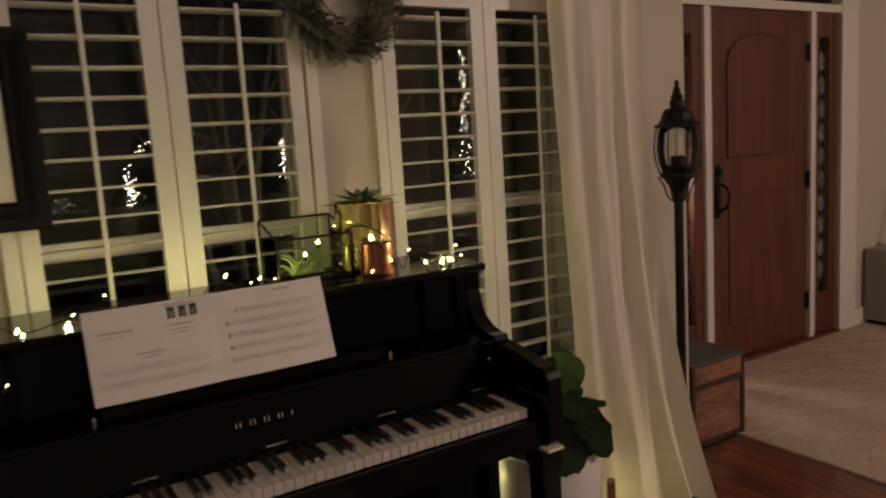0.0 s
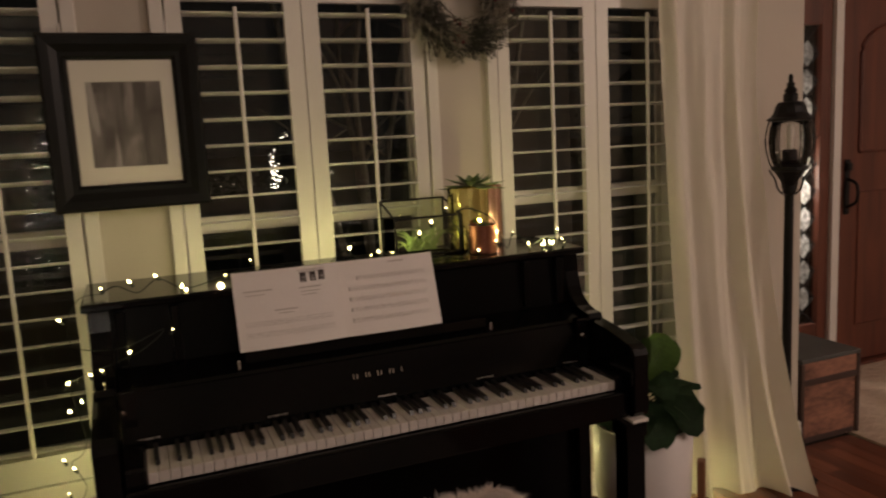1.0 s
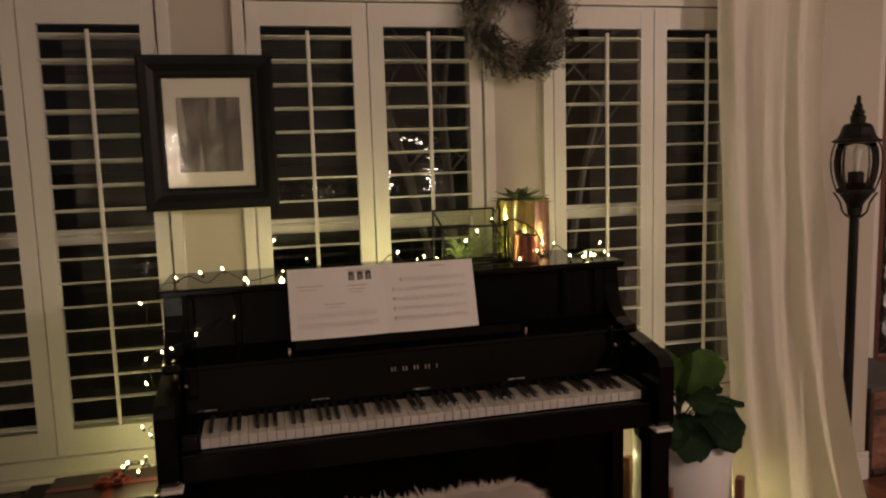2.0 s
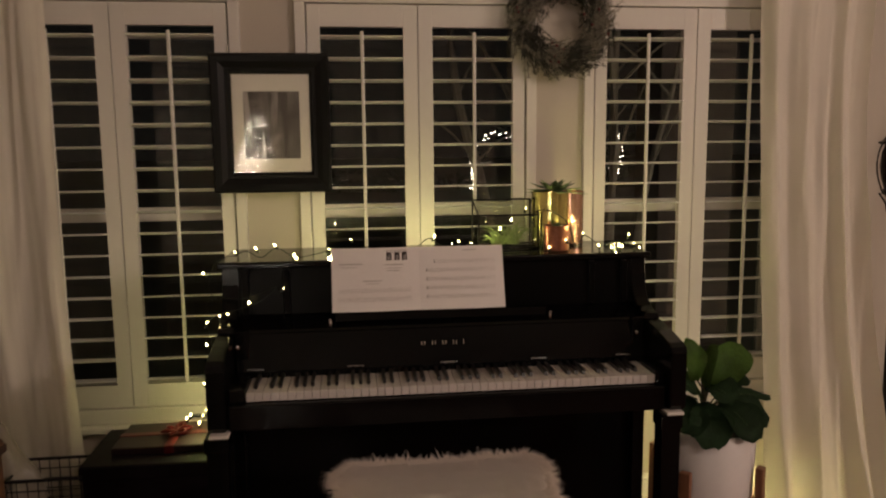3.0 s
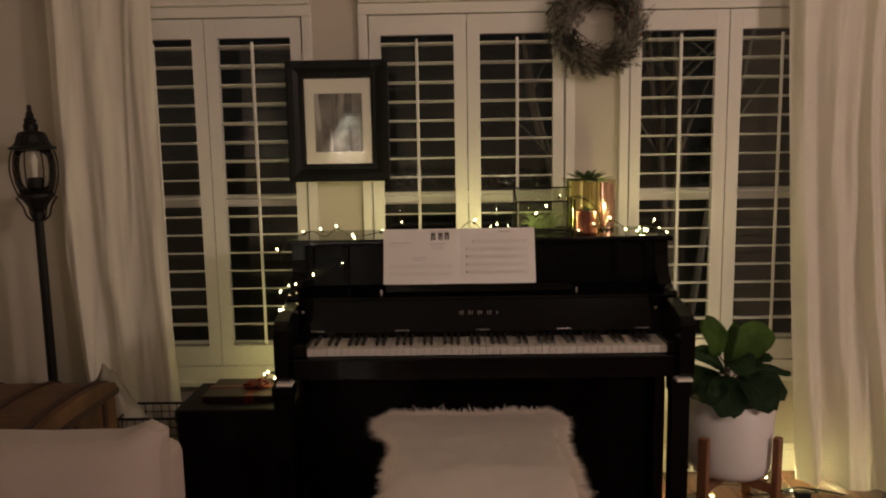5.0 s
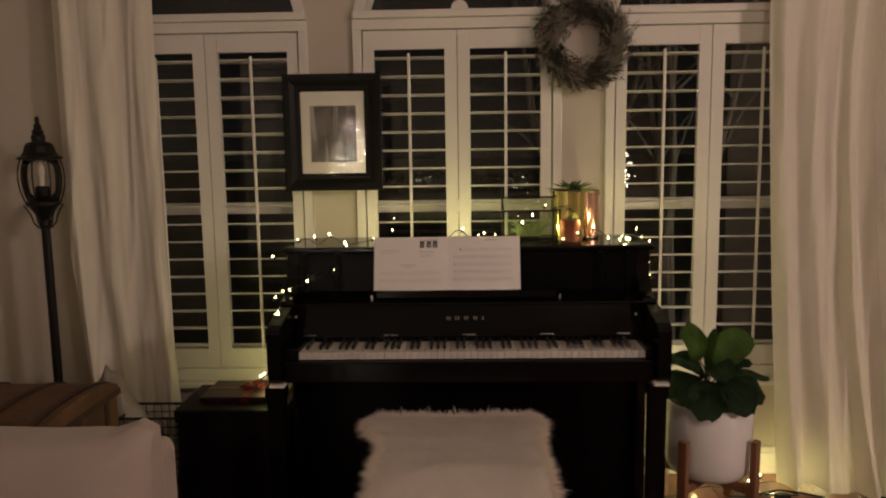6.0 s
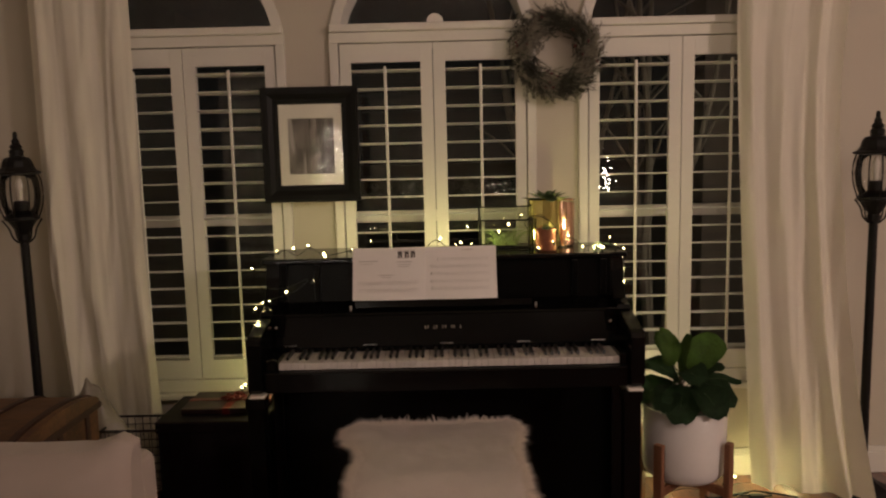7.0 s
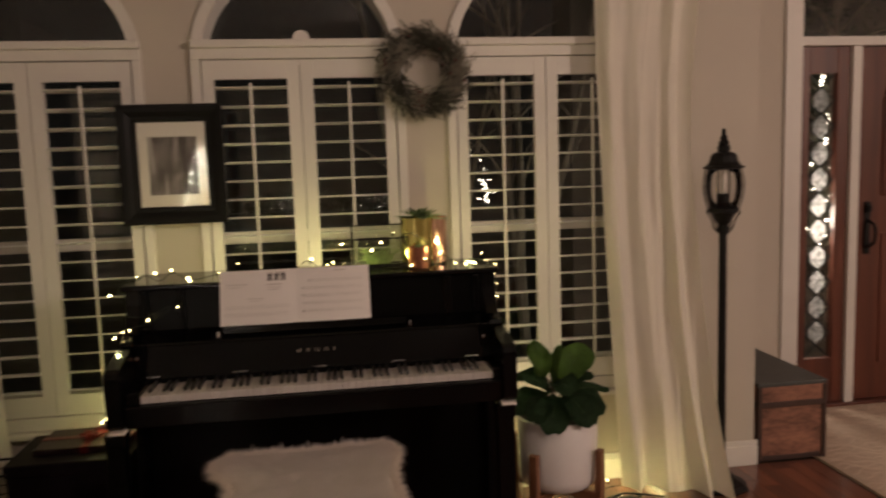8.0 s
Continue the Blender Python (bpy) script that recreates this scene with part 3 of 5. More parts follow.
part("lower_panel", boxed(LX0 + 0.041, LX1 - 0.041, 1.745, 1.775, 0.08, 0.652, 0.004), PIANO_SATIN, piano)
part("toe_rail", boxed(LX0 + 0.041, LX1 - 0.041, 1.72, 1.775, 0.0, 0.078, 0.004), PIANO, piano)
part("back_panel", boxed(LX0 + 0.041, LX1 - 0.041, 2.07, 2.098, 0.02, 1.072, 0), PIANO_SATIN, piano)
for x in (-0.150, 1.192):
    bm = bmesh.new()
    prism(bm, [(x - 0.030, 1.455), (x + 0.028, 1.455), (x + 0.028, 1.512), (x - 0.030, 1.512)], 0.05, 0.642, 2)
    box(bm, x - 0.036, x + 0.034, 1.449, 1.518, 0.60, 0.6415, 0.004)
    leg = part("leg", bm, PIANO, piano)
    part("leg_cap", boxed(x - 0.018, x + 0.0345, 1.4440, 1.520, 0.6435, 0.6530, 0.002), MAT_BOARD, leg, "pale felt strip")
    part("leg_foot", boxed(x - 0.034, x + 0.032, 1.40, 1.72, 0.0, 0.049, 0.006), PIANO, leg)
for x in (0.46, 0.535, 0.61):
    part("pedal", boxed(x - 0.012, x + 0.012, 1.62, 1.72, 0.055, 0.066, 0.004), BRASS, piano)
for x in (0.168, 0.880):
    part("desk_pin", lathe(bmesh.new(), [(0.005, 0.897), (0.006, 0.905), (0.005, 0.917), (0.003, 0.920)], x, 1.712, 10), CHROME, piano)
desk = part("music_desk", prism(bmesh.new(), [(1.737, 0.925), (1.742, 0.935), (1.795, 1.076), (1.785, 1.076), (1.730, 0.935)], 0.205, 0.705, 0), PIANO, piano)
part("desk_lip", prism(bmesh.new(), [(1.716, 0.904), (1.738, 0.911), (1.740, 0.928), (1.727, 0.933), (1.714, 0.934), (1.712, 0.910)], 0.185, 0.865, 0), PIANO, desk)
wk = data_of("white_key", box(bmesh.new(), -KW / 2 + 0.0005, KW / 2 - 0.0005, 1.497, 1.648, 0.731, 0.757, 0.0015, 1), IVORY, (0, 1.5, 0.70))
bk = bmesh.new()
prism(bk, [(1.536, 0.756), (1.543, 0.7675), (1.648, 0.769), (1.648, 0.756)], -0.0052, 0.0052, 0)
bk = data_of("black_key", bk, EBONY_KEY, (0, 1.5, 0.70))
for k in range(WHITES):
    piece("white_key", wk, (KX0 + KW * (k + 0.5), 1.5, 0.70 + 0.0003 * math.sin(k * 7.3)), piano)
    if k < WHITES - 1 and (k % 7) not in (1, 4):
        piece("black_key", bk, (KX0 + KW * (k + 1), 1.5, 0.7005), piano)

# ---- open music book on the desk ----
book = thing("music_book", (0.456, 1.735, 0.936), "open music book with printed staves, leaning on the piano", "book")
BY0, BZ0, BY1, BZ1 = 1.722, 0.937, 1.786, 1.132


def page_y(u, v):
    """Depth of the page at height v (0 to 1), across u (-1 to 1), with a soft fold."""
    return BY0 + (BY1 - BY0) * v - 0.010 * (1 - abs(u)) * abs(u) * 4 * 0.5 - 0.002


def sheet(x0, x1, u0, u1, name):
    bm = bmesh.new()
    n = 10

    def row(v, back):
        return [bm.verts.new((x0 + (x1 - x0) * i / n, page_y(u0 + (u1 - u0) * i / n, v) + back, BZ0 + (BZ1 - BZ0) * v)) for i in range(n + 1)]

    rim = [row(0, 0), row(0.5, 0), row(1, 0), row(1, 0.005), row(0.5, 0.005), row(0, 0.005)]
    for a, b in zip(rim, rim[1:] + rim[:1]):
        for i in range(n):
            bm.faces.new((a[i], a[i + 1], b[i + 1], b[i]))
    for i in (0, n):
        bm.faces.new([r[i] for r in rim])
    return part(name, bm, PAPER, book, smooth=False)


PX = (0.176, 0.457, 0.733)
left_page = sheet(PX[0], PX[1], -1, 0, "page")
right_page = sheet(PX[1], PX[2], 0, 1, "page")


def printed(page, x, v, w, h, mat, name="print"):
    """A printed bar at x and height v, lying on the curved page."""
    dy = (BY1 - BY0) * h / (BZ1 - BZ0)
    z = BZ0 + (BZ1 - BZ0) * v
    n = max(1, round(w / 0.014))
    bm = bmesh.new()
    low, high = [], []
    for i in range(n + 1):
        px = x + w * i / n
        y = page_y((px - PX[1]) / (PX[1] - PX[0]), v) - 0.0014
        low.append(bm.verts.new((px, y, z)))
        high.append(bm.verts.new((px, y + dy, z + h)))
    for i in range(n):
        bm.faces.new((low[i], low[i + 1], high[i + 1], high[i]))
    bmesh.ops.solidify(bm, geom=bm.faces, thickness=0.0004)
    part(name, bm, mat, page)


for x in (0.352, 0.378, 0.402):
    printed(left_page, x, 0.80, 0.016, 0.026, INK, "key_diagram")
    printed(left_page, x + 0.005, 0.80, 0.002, 0.016, PAPER, "key_diagram")
    printed(left_page, x + 0.010, 0.80, 0.002, 0.016, PAPER, "key_diagram")
for x, v, w, h in ((0.345, 0.95, 0.075, 0.002), (0.355, 0.92, 0.05, 0.002), (0.200, 0.74, 0.075, 0.003), (0.205, 0.69, 0.05, 0.002), (0.345, 0.72, 0.06, 0.003), (0.35, 0.67, 0.05, 0.002), (0.352, 0.63, 0.04, 0.002), (0.275, 0.47, 0.06, 0.003), (0.285, 0.43, 0.04, 0.002), (0.60, 0.93, 0.045, 0.004)):
    printed(left_page if x < PX[1] else right_page, x, v, w, h, INK_PALE)
rng = random.Random(31)
for v in (0.30, 0.16):
    for k in range(3):
        printed(left_page, 0.195, v + 0.026 * k, 0.235, 0.0008, INK_PALE, "staff_line")
    for k in range(26):
        printed(left_page, 0.20 + 0.0088 * k, v - 0.004 + 0.05 * rng.random(), 0.003, 0.0022, INK_PALE, "note")
for v in (0.74, 0.60, 0.46, 0.32, 0.18):
    x0 = 0.505 if v > 0.7 else 0.48
    for k in range(3):
        printed(right_page, x0, v + 0.022 * k, 0.705 - x0, 0.0008, INK_PALE, "staff_line")
    printed(right_page, x0, v, 0.002, 0.010, INK, "bar_line")
    for k in range(22):
        printed(right_page, x0 + 0.012 + 0.0085 * k, v - 0.004 + 0.045 * rng.random(), 0.003, 0.0022, INK_PALE, "note")

# ---- picture and wreath on the piers ----
pic = thing("framed_picture", (-0.031, 2.13, 1.297), "black-framed grey photograph with wide off-white mat", "picture")
A0, A1, C0, C1, FW = -0.238, 0.176, 1.298, 1.786, 0.074
PY0, PY1 = 2.105, 2.143
prof = [(0, 0.0), (0, -0.026), (0.008, -0.034), (0.03, -0.030), (0.05, -0.022), (0.062, -0.022), (FW, -0.008), (FW, 0.0)]
for x0, z0, x1, z1 in ((A0, C0, A1, C0), (A1, C0, A1, C1), (A1, C1, A0, C1), (A0, C1, A0, C0)):
    dx, dz = (1 if x1 > x0 else -1 if x1 < x0 else 0), (1 if z1 > z0 else -1 if z1 < z0 else 0)
    nx, nz = -dz, dx
    bm = bmesh.new()
    a = [bm.verts.new((x0 + (nx + dx) * o, PY1 + h, z0 + (nz + dz) * o)) for o, h in prof]
    b = [bm.verts.new((x1 + (nx - dx) * o, PY1 + h, z1 + (nz - dz) * o)) for o, h in prof]
    for i in range(len(a)):
        j = (i + 1) % len(a)
        bm.faces.new((a[i], b[i], b[j], a[j]))
    bm.faces.new(a[::-1])
    bm.faces.new(b)
    bmesh.ops.recalc_face_normals(bm, faces=bm.faces)
    part("frame_bar", bm, FRAME_BLACK, pic)
bm = bmesh.new()
ia, ib, ja, jb = -0.128, 0.068, 1.418, 1.655
for x0, x1, z0, z1 in ((A0 + 0.06, ia, C0 + 0.06, C1 - 0.06), (ib, A1 - 0.06, C0 + 0.06, C1 - 0.06), (ia, ib, C0 + 0.06, ja), (ia, ib, jb, C1 - 0.06)):
    box(bm, x0, x1, PY1 - 0.010, PY1 - 0.006, z0, z1)
part("mat", bm, MAT_BOARD, pic, "off-white mat board")


def photo_material():
    """A misty grey wood: soft banks of mist with slanting stems before them."""
    m = bpy.data.materials.new("grey_photograph")
    m.use_nodes = True
    nt = m.node_tree
    b = nt.nodes["Principled BSDF"]
    tc = nt.nodes.new("ShaderNodeTexCoord")

    def layer(scale, turn, stretch, detail, warp):
        mp = nt.nodes.new("ShaderNodeMapping")
        mp.inputs["Scale"].default_value = stretch
        mp.inputs["Rotation"].default_value = (0, turn, 0)
        n = nt.nodes.new("ShaderNodeTexNoise")
        n.inputs["Scale"].default_value, n.inputs["Detail"].default_value, n.inputs["Distortion"].default_value = scale, detail, warp
        nt.links.new(tc.outputs["Object"], mp.inputs[0])
        nt.links.new(mp.outputs[0], n.inputs["Vector"])
        return n.outputs[0]

    mist = ramp_node(nt, layer(9, 0.2, (1, 1, 0.8), 6, 0.3), [(0.36, (0.060, 0.050, 0.049)), (0.50, (0.15, 0.130, 0.127)), (0.64, (0.33, 0.295, 0.285))])
    col = mist
    for turn, scale, lo in ((0.45, 30, 0.52), (-0.35, 26, 0.58)):
        stems = ramp_node(nt, layer(scale, turn, (1, 1, 0.10), 2, 0.25), [(lo, (0, 0, 0)), (lo + 0.04, (1, 1, 1))])
        mix = nt.nodes.new("ShaderNodeMixRGB")
        mix.inputs[2].default_value = (0.075, 0.064, 0.062, 1) if turn > 0 else (0.38, 0.345, 0.335, 1)
        nt.links.new(stems, mix.inputs[0])
        nt.links.new(col, mix.inputs[1])
        col = mix.outputs[0]
    nt.links.new(col, b.inputs["Base Color"])
    b.inputs["Roughness"].default_value = 0.7
    return m


part("photograph", boxed(ia, ib, PY1 - 0.006, PY1 - 0.003, ja, jb, 0), photo_material(), pic, "grey photograph of misty bare woods")
p = part("glass", boxed(A0 + 0.062, A1 - 0.062, PY1 - 0.015, PY1 - 0.013, C0 + 0.062, C1 - 0.062, 0), PICTURE_GLASS, pic)
p.visible_shadow = False
part("backing", boxed(A0 + 0.01, A1 - 0.01, PY1 - 0.002, PY1 + 0.006, C0 + 0.01, C1 - 0.01, 0), WALNUT, pic)

wreath = thing("wreath", (1.019, 2.13, 1.90), "frosted evergreen wreath with small dark berries", "wreath")
rng = random.Random(5)
green, white = bmesh.new(), bmesh.new()


def blade(bm, a, b, w):
    d = b - a
    s = d.cross(Vector((rng.uniform(-1, 1), rng.uniform(-1, 1), rng.uniform(-1, 1)))).normalized() * w
    bm.faces.new([bm.verts.new(q) for q in (a - s, a + s, b)])


for k in range(1300):
    t = rng.uniform(0, 2 * math.pi)
    rr = 0.134 + rng.gauss(0, 0.024)
    base = Vector((1.019 + rr * math.cos(t), 2.128 + rng.uniform(-0.028, 0.018), 1.90 + rr * math.sin(t)))
    out = Vector((math.cos(t), 0, math.sin(t)))
    along = Vector((-math.sin(t), 0, math.cos(t)))
    d = (along * rng.uniform(0.3, 1.0) + out * rng.uniform(-0.45, 0.75) + Vector((0, rng.uniform(-0.7, 0.15), 0))).normalized()
    L = rng.uniform(0.035, 0.075)
    tgt = white if noise.noise((base.x * 9, 0, base.z * 9)) + rng.uniform(-0.3, 0.3) > 0.10 else green
    blade(tgt, base, base + d * L, 0.0016)
    for j in range(30):
        q = base + d * L * (0.05 + 0.95 * j / 31)
        e = (d * 0.7 + Vector((rng.uniform(-1, 1), rng.uniform(-1, 1), rng.uniform(-1, 1)))).normalized()
        blade(tgt, q, q + e * rng.uniform(0.008, 0.020), 0.0013)
part("needles", green, NEEDLE, wreath)
part("frosted_needles", white, FROST, wreath, "frosted pale needles")
bm = bmesh.new()
for k in range(64):
    a = 2 * math.pi * k / 64
    b = 2 * math.pi * (k + 1) / 64
    tube(bm, [(1.019 + 0.128 * math.cos(t), 2.135, 1.90 + 0.128 * math.sin(t)) for t in (a, b)], 0.012, 6)
part("ring", bm, STEM, wreath)
for k in range(16):
    t = rng.uniform(0, 2 * math.pi)
    rr = 0.128 + rng.uniform(-0.05, 0.05)
    bm = bmesh.new()
    bmesh.ops.create_icosphere(bm, subdivisions=1, radius=0.006, matrix=Matrix.Translation((1.019 + rr * math.cos(t), 2.088, 1.90 + rr * math.sin(t))))
    part("berry", bm, RED, wreath)


# ---- curtains ----
def curtain(top, bottom, z0, z1, y, seed, folds, label, flare, sweep=0.0, gather=0.0):
    """A hanging curtain between two x at its top and two at its bottom, with soft uneven folds."""
    rg = random.Random(seed)
    cuts, u = [], 0.0
    while u < 1.0:
        w = rg.uniform(0.6, 1.5) / folds
        cuts.append((u, w, rg.uniform(0.45, 1.0), rg.uniform(-0.5, 0.5)))
        u += w
    nu, nv = 150, 60
    bm = bmesh.new()
    rows = []
    for j in range(nv + 1):
        v = j / nv
        row = []
        for i in range(nu + 1):
            u = i / nu
            a = top[0] + (bottom[0] - top[0]) * v ** flare
            b = top[1] + (bottom[1] - top[1]) * v ** flare + gather * max(0.0, 1 - v / 0.45) ** 2
            wander = u + 0.06 * noise.noise((u * 2.0, v * 1.6, seed)) * (0.3 + v)
            depth = 0.0
            for c0, w, h, lean in cuts:
                t = (wander - c0) / w
                if 0 <= t < 1:
                    crest = 0.5 + 0.28 * lean
                    t = t / crest if t < crest else (1 - t) / (1 - crest)
                    depth = h * (0.45 * t + 0.55 * (0.5 - 0.5 * math.cos(math.pi * t)))
            fold = 0.036 + 0.010 * v + 0.040 * v ** 6
            ripple = 0.020 * noise.noise((u * 5.0, v * 2.4, seed + 5)) + 0.006 * noise.noise((u * 14, v * 6, seed))
            # slanting creases pressed into the cloth
            q = 1 - abs(noise.noise((u * 3.1 + v * 1.7, v * 1.3 - u * 0.9, seed + 11)))
            ripple -= 0.014 * max(0.0, q - 0.80) / 0.20 * (0.4 + v)
            x = a + (b - a) * u
            z = z1 + (z0 - z1) * v
            if j >= nv - 1:
                z += 0.016 * noise.noise((u * 7, 2.0, seed))
            row.append(bm.verts.new((x, y - fold * depth + ripple - 0.02 * v - sweep * v ** 3 * u * u, z)))
        rows.append(row)
    for a, b in zip(rows, rows[1:]):
        for i in range(nu):
            bm.faces.new((a[i], a[i + 1], b[i + 1], b[i]))
    c = thing("curtain", ((top[0] + top[1]) / 2, y, z0), label, "curtain", "curtains beside the windows")
    part("panel", bm, CURTAIN, c, smooth=True)
    rod = lathe(bmesh.new(), [(0.011, -0.45), (0.011, 0.45)], 0, 0, 12)
    bmesh.ops.rotate(rod, verts=rod.verts, matrix=Matrix.Rotation(radians(90), 3, "Y"))
    bmesh.ops.translate(rod, verts=rod.verts, vec=((top[0] + top[1]) / 2, y, z1 + 0.012))
    part("rod", rod, IRON, c, "black iron curtain rod")
    return c


curtain((1.750, 2.145), (1.86, 2.27), 0.018, 2.62, 2.075, 3, 2.9, "floor-length cream linen curtain, slightly puddled", 1.9, 0.19, 0.15)
curtain((-1.17, -0.748), (-1.06, -0.690), 0.06, 2.62, 2.075, 8, 3.2, "floor-length cream linen curtain beside the shutters", 4.0)


# ---- lantern floor lamps ----
def lantern_lamp():
    """A black lamp post with a caged lantern, its base at the origin."""
    L = thing("floor_lamp", (0, 0, 0), "black iron lamp post with a clear glass lantern, unlit", "floor lamp", "lamp posts beside the curtains")
    part("base", lathe(bmesh.new(), [(0.13, 0.0), (0.135, 0.012), (0.115, 0.03), (0.07, 0.05), (0.04, 0.075), (0.026, 0.12)], n=8), IRON, L)
    part("pole", lathe(bmesh.new(), [(0.021, 0.10), (0.020, 0.6), (0.019, 1.17), (0.026, 1.175), (0.026, 1.20), (0.02, 1.205)], n=16), IRON, L, smooth=False)
    lan = part("lantern", lathe(bmesh.new(), [(0.02, 1.195), (0.038, 1.225), (0.06, 1.255), (0.073, 1.262), (0.073, 1.275), (0.05, 1.285), (0.03, 1.30), (0.03, 1.335), (0.022, 1.34)], n=16), IRON, L)
    for k in range(6):
        a = 2 * math.pi * k / 6 + 0.3
        w = tube(bmesh.new(), smooth_path([(r * math.cos(a), r * math.sin(a), z) for r, z in ((0.021, 1.165), (0.045, 1.19), (0.055, 1.225), (0.080, 1.262))], 4), 0.004, 5)
        part("scroll", w, IRON, lan)
        w = tube(bmesh.new(), smooth_path([(r * math.cos(a), r * math.sin(a), z) for r, z in ((0.070, 1.27), (0.087, 1.32), (0.094, 1.37), (0.089, 1.42), (0.076, 1.455))], 4), 0.0036, 6)
        part("cage_bar", w, IRON, lan)
    g = part("glass", lathe(bmesh.new(), [(0.063, 1.276), (0.078, 1.32), (0.085, 1.37), (0.080, 1.42), (0.068, 1.452)], n=24), LAMP_GLASS, lan, "clear glass globe", True)
    g.visible_shadow = False
    part("light_bulb", lathe(bmesh.new(), [(0.011, 1.335), (0.012, 1.37), (0.013, 1.385), (0.017, 1.400), (0.014, 1.418), (0.003, 1.440)], n=16), MAT_BOARD, lan, "unlit candle bulb", True)
    part("roof", lathe(bmesh.new(), [(0.070, 1.446), (0.094, 1.450), (0.095, 1.456), (0.078, 1.464), (0.067, 1.478), (0.060, 1.502), (0.050, 1.516), (0.027, 1.522)], n=12), IRON, L)
    part("finial", lathe(bmesh.new(), [(0.028, 1.520), (0.030, 1.545), (0.022, 1.552), (0.026, 1.562), (0.015, 1.575), (0.017, 1.585), (0.009, 1.595), (0.010, 1.61), (0.006, 1.622)], n=12), IRON, L)
    return L


lamp = lantern_lamp()
lamp.matrix_basis = pose(2.306, 1.985, 0.0) @ Matrix.Diagonal((0.92, 0.92, 1, 1))
copy_thing(lamp, pose(-1.215, 1.975, 0.0, 0, 0, 20))

# ---- things on the piano ----
TOP = 1.097
terr = thing("glass_terrarium", (0.79, 2.0, TOP), "black-edged glass terrarium box with an air plant", "terrarium")
tx0, tx1, ty0, ty1, tz1 = 0.680, 0.893, 1.93, 2.065, 1.262
corners = [(tx0, ty0), (tx1, ty0), (tx1, ty1), (tx0, ty1)]
tops = (1.216, 1.216, tz1, tz1)
for lift in (False, True):
    pts = [(x, y, h if lift else TOP + 0.004) for (x, y), h in zip(corners, tops)]
    for a, b in zip(pts, pts[1:] + pts[:1]):
        part("edge_bar", tube(bmesh.new(), [a, b], 0.0034, 6), IRON, terr)
for a, h in zip(corners, tops):
    part("edge_bar", tube(bmesh.new(), [(*a, TOP), (*a, h)], 0.0034, 6), IRON, terr)
for x0, x1, y0, y1, h in ((tx0, tx1, ty0 - 0.001, ty0 + 0.001, 1.216), (tx0, tx1, ty1 - 0.001, ty1 + 0.001, tz1), (tx0 - 0.001, tx0 + 0.001, ty0, ty1, 1.216), (tx1 - 0.001, tx1 + 0.001, ty0, ty1, 1.216)):
    p = part("pane", boxed(x0, x1, y0, y1, TOP + 0.006, h, 0), TERR_GLASS, terr)
    p.visible_shadow = False
rng = random.Random(11)
for k in range(44):
    a, el = rng.uniform(0, 6.28), rng.uniform(0.2, 1.2)
    L = rng.uniform(0.06, 0.11)
    c0 = Vector((0.785 + rng.uniform(-0.05, 0.05), 1.995, TOP + 0.01))
    e = Vector((math.cos(a) * math.cos(el) * 1.1, math.sin(a) * math.cos(el) * 0.55, math.sin(el)))
    pts = smooth_path([c0, c0 + e * L * 0.5 + Vector((0, 0, 0.012)), c0 + e * L + Vector((0, 0, -0.008))], 4)
    part("blade", tube(bmesh.new(), pts, 0.0042, 4, 0.15), AIRPLANT, terr)


def planter(name, x, y, r, h, mat, label):
    t = thing(name, (x, y, TOP), label, "planter")
    part("pot", lathe(bmesh.new(), [(r * 0.96, TOP + 0.001), (r, TOP + 0.008), (r, TOP + h), (r * 0.96, TOP + h), (r * 0.95, TOP + h - 0.02), (0.001, TOP + h - 0.02)], x, y, 32), mat, t, smooth=False)
    return t


gold = planter("gold_planter", 0.948, 1.985, 0.066, 0.196, GOLD_LEAF, "shiny gold cylinder planter holding a succulent")
copper = planter("copper_planter", 1.030, 2.010, 0.046, 0.196, COPPER, "shiny copper cylinder vase beside the gold planter")
cup = planter("copper_cup", 0.940, 1.868, 0.043, 0.088, DULL_COPPER, "small dark copper tealight cup")


def succulent(parent, x, y, z, n, L, w, lift, rise=62):
    for k in range(n):
        a = 2.4 * k
        f = 1 - 0.6 * k / n
        el = radians(lift + rise * k / n)
        d = Vector((math.cos(a) * math.cos(el), math.sin(a) * math.cos(el), math.sin(el)))
        s = Vector((-math.sin(a), math.cos(a), 0)) * w * f
        up = d.cross(s).normalized() * 0.006 * f
        b = Vector((x, y, z))
        tip = b + d * L * f
        mid = b + d * L * f * 0.55
        bm = bmesh.new()
        v = [bm.verts.new(q) for q in (b - s * 0.4, b + s * 0.4, mid + s + up * 0.4, tip + Vector((0, 0, 0.004)), mid - s + up * 0.4, mid - up * 1.2)]
        for f3 in ((0, 1, 5), (1, 2, 5), (2, 3, 5), (3, 4, 5), (4, 0, 5), (1, 0, 4, 3, 2)):
            bm.faces.new([v[i] for i in f3])
        bmesh.ops.recalc_face_normals(bm, faces=bm.faces)
        part("leaf", bm, SUCCULENT, parent)


succulent(gold, 0.960, 1.975, TOP + 0.203, 19, 0.128, 0.025, -10, 48)
succulent(cup, 0.942, 1.868, TOP + 0.078, 9, 0.030, 0.008, 20)


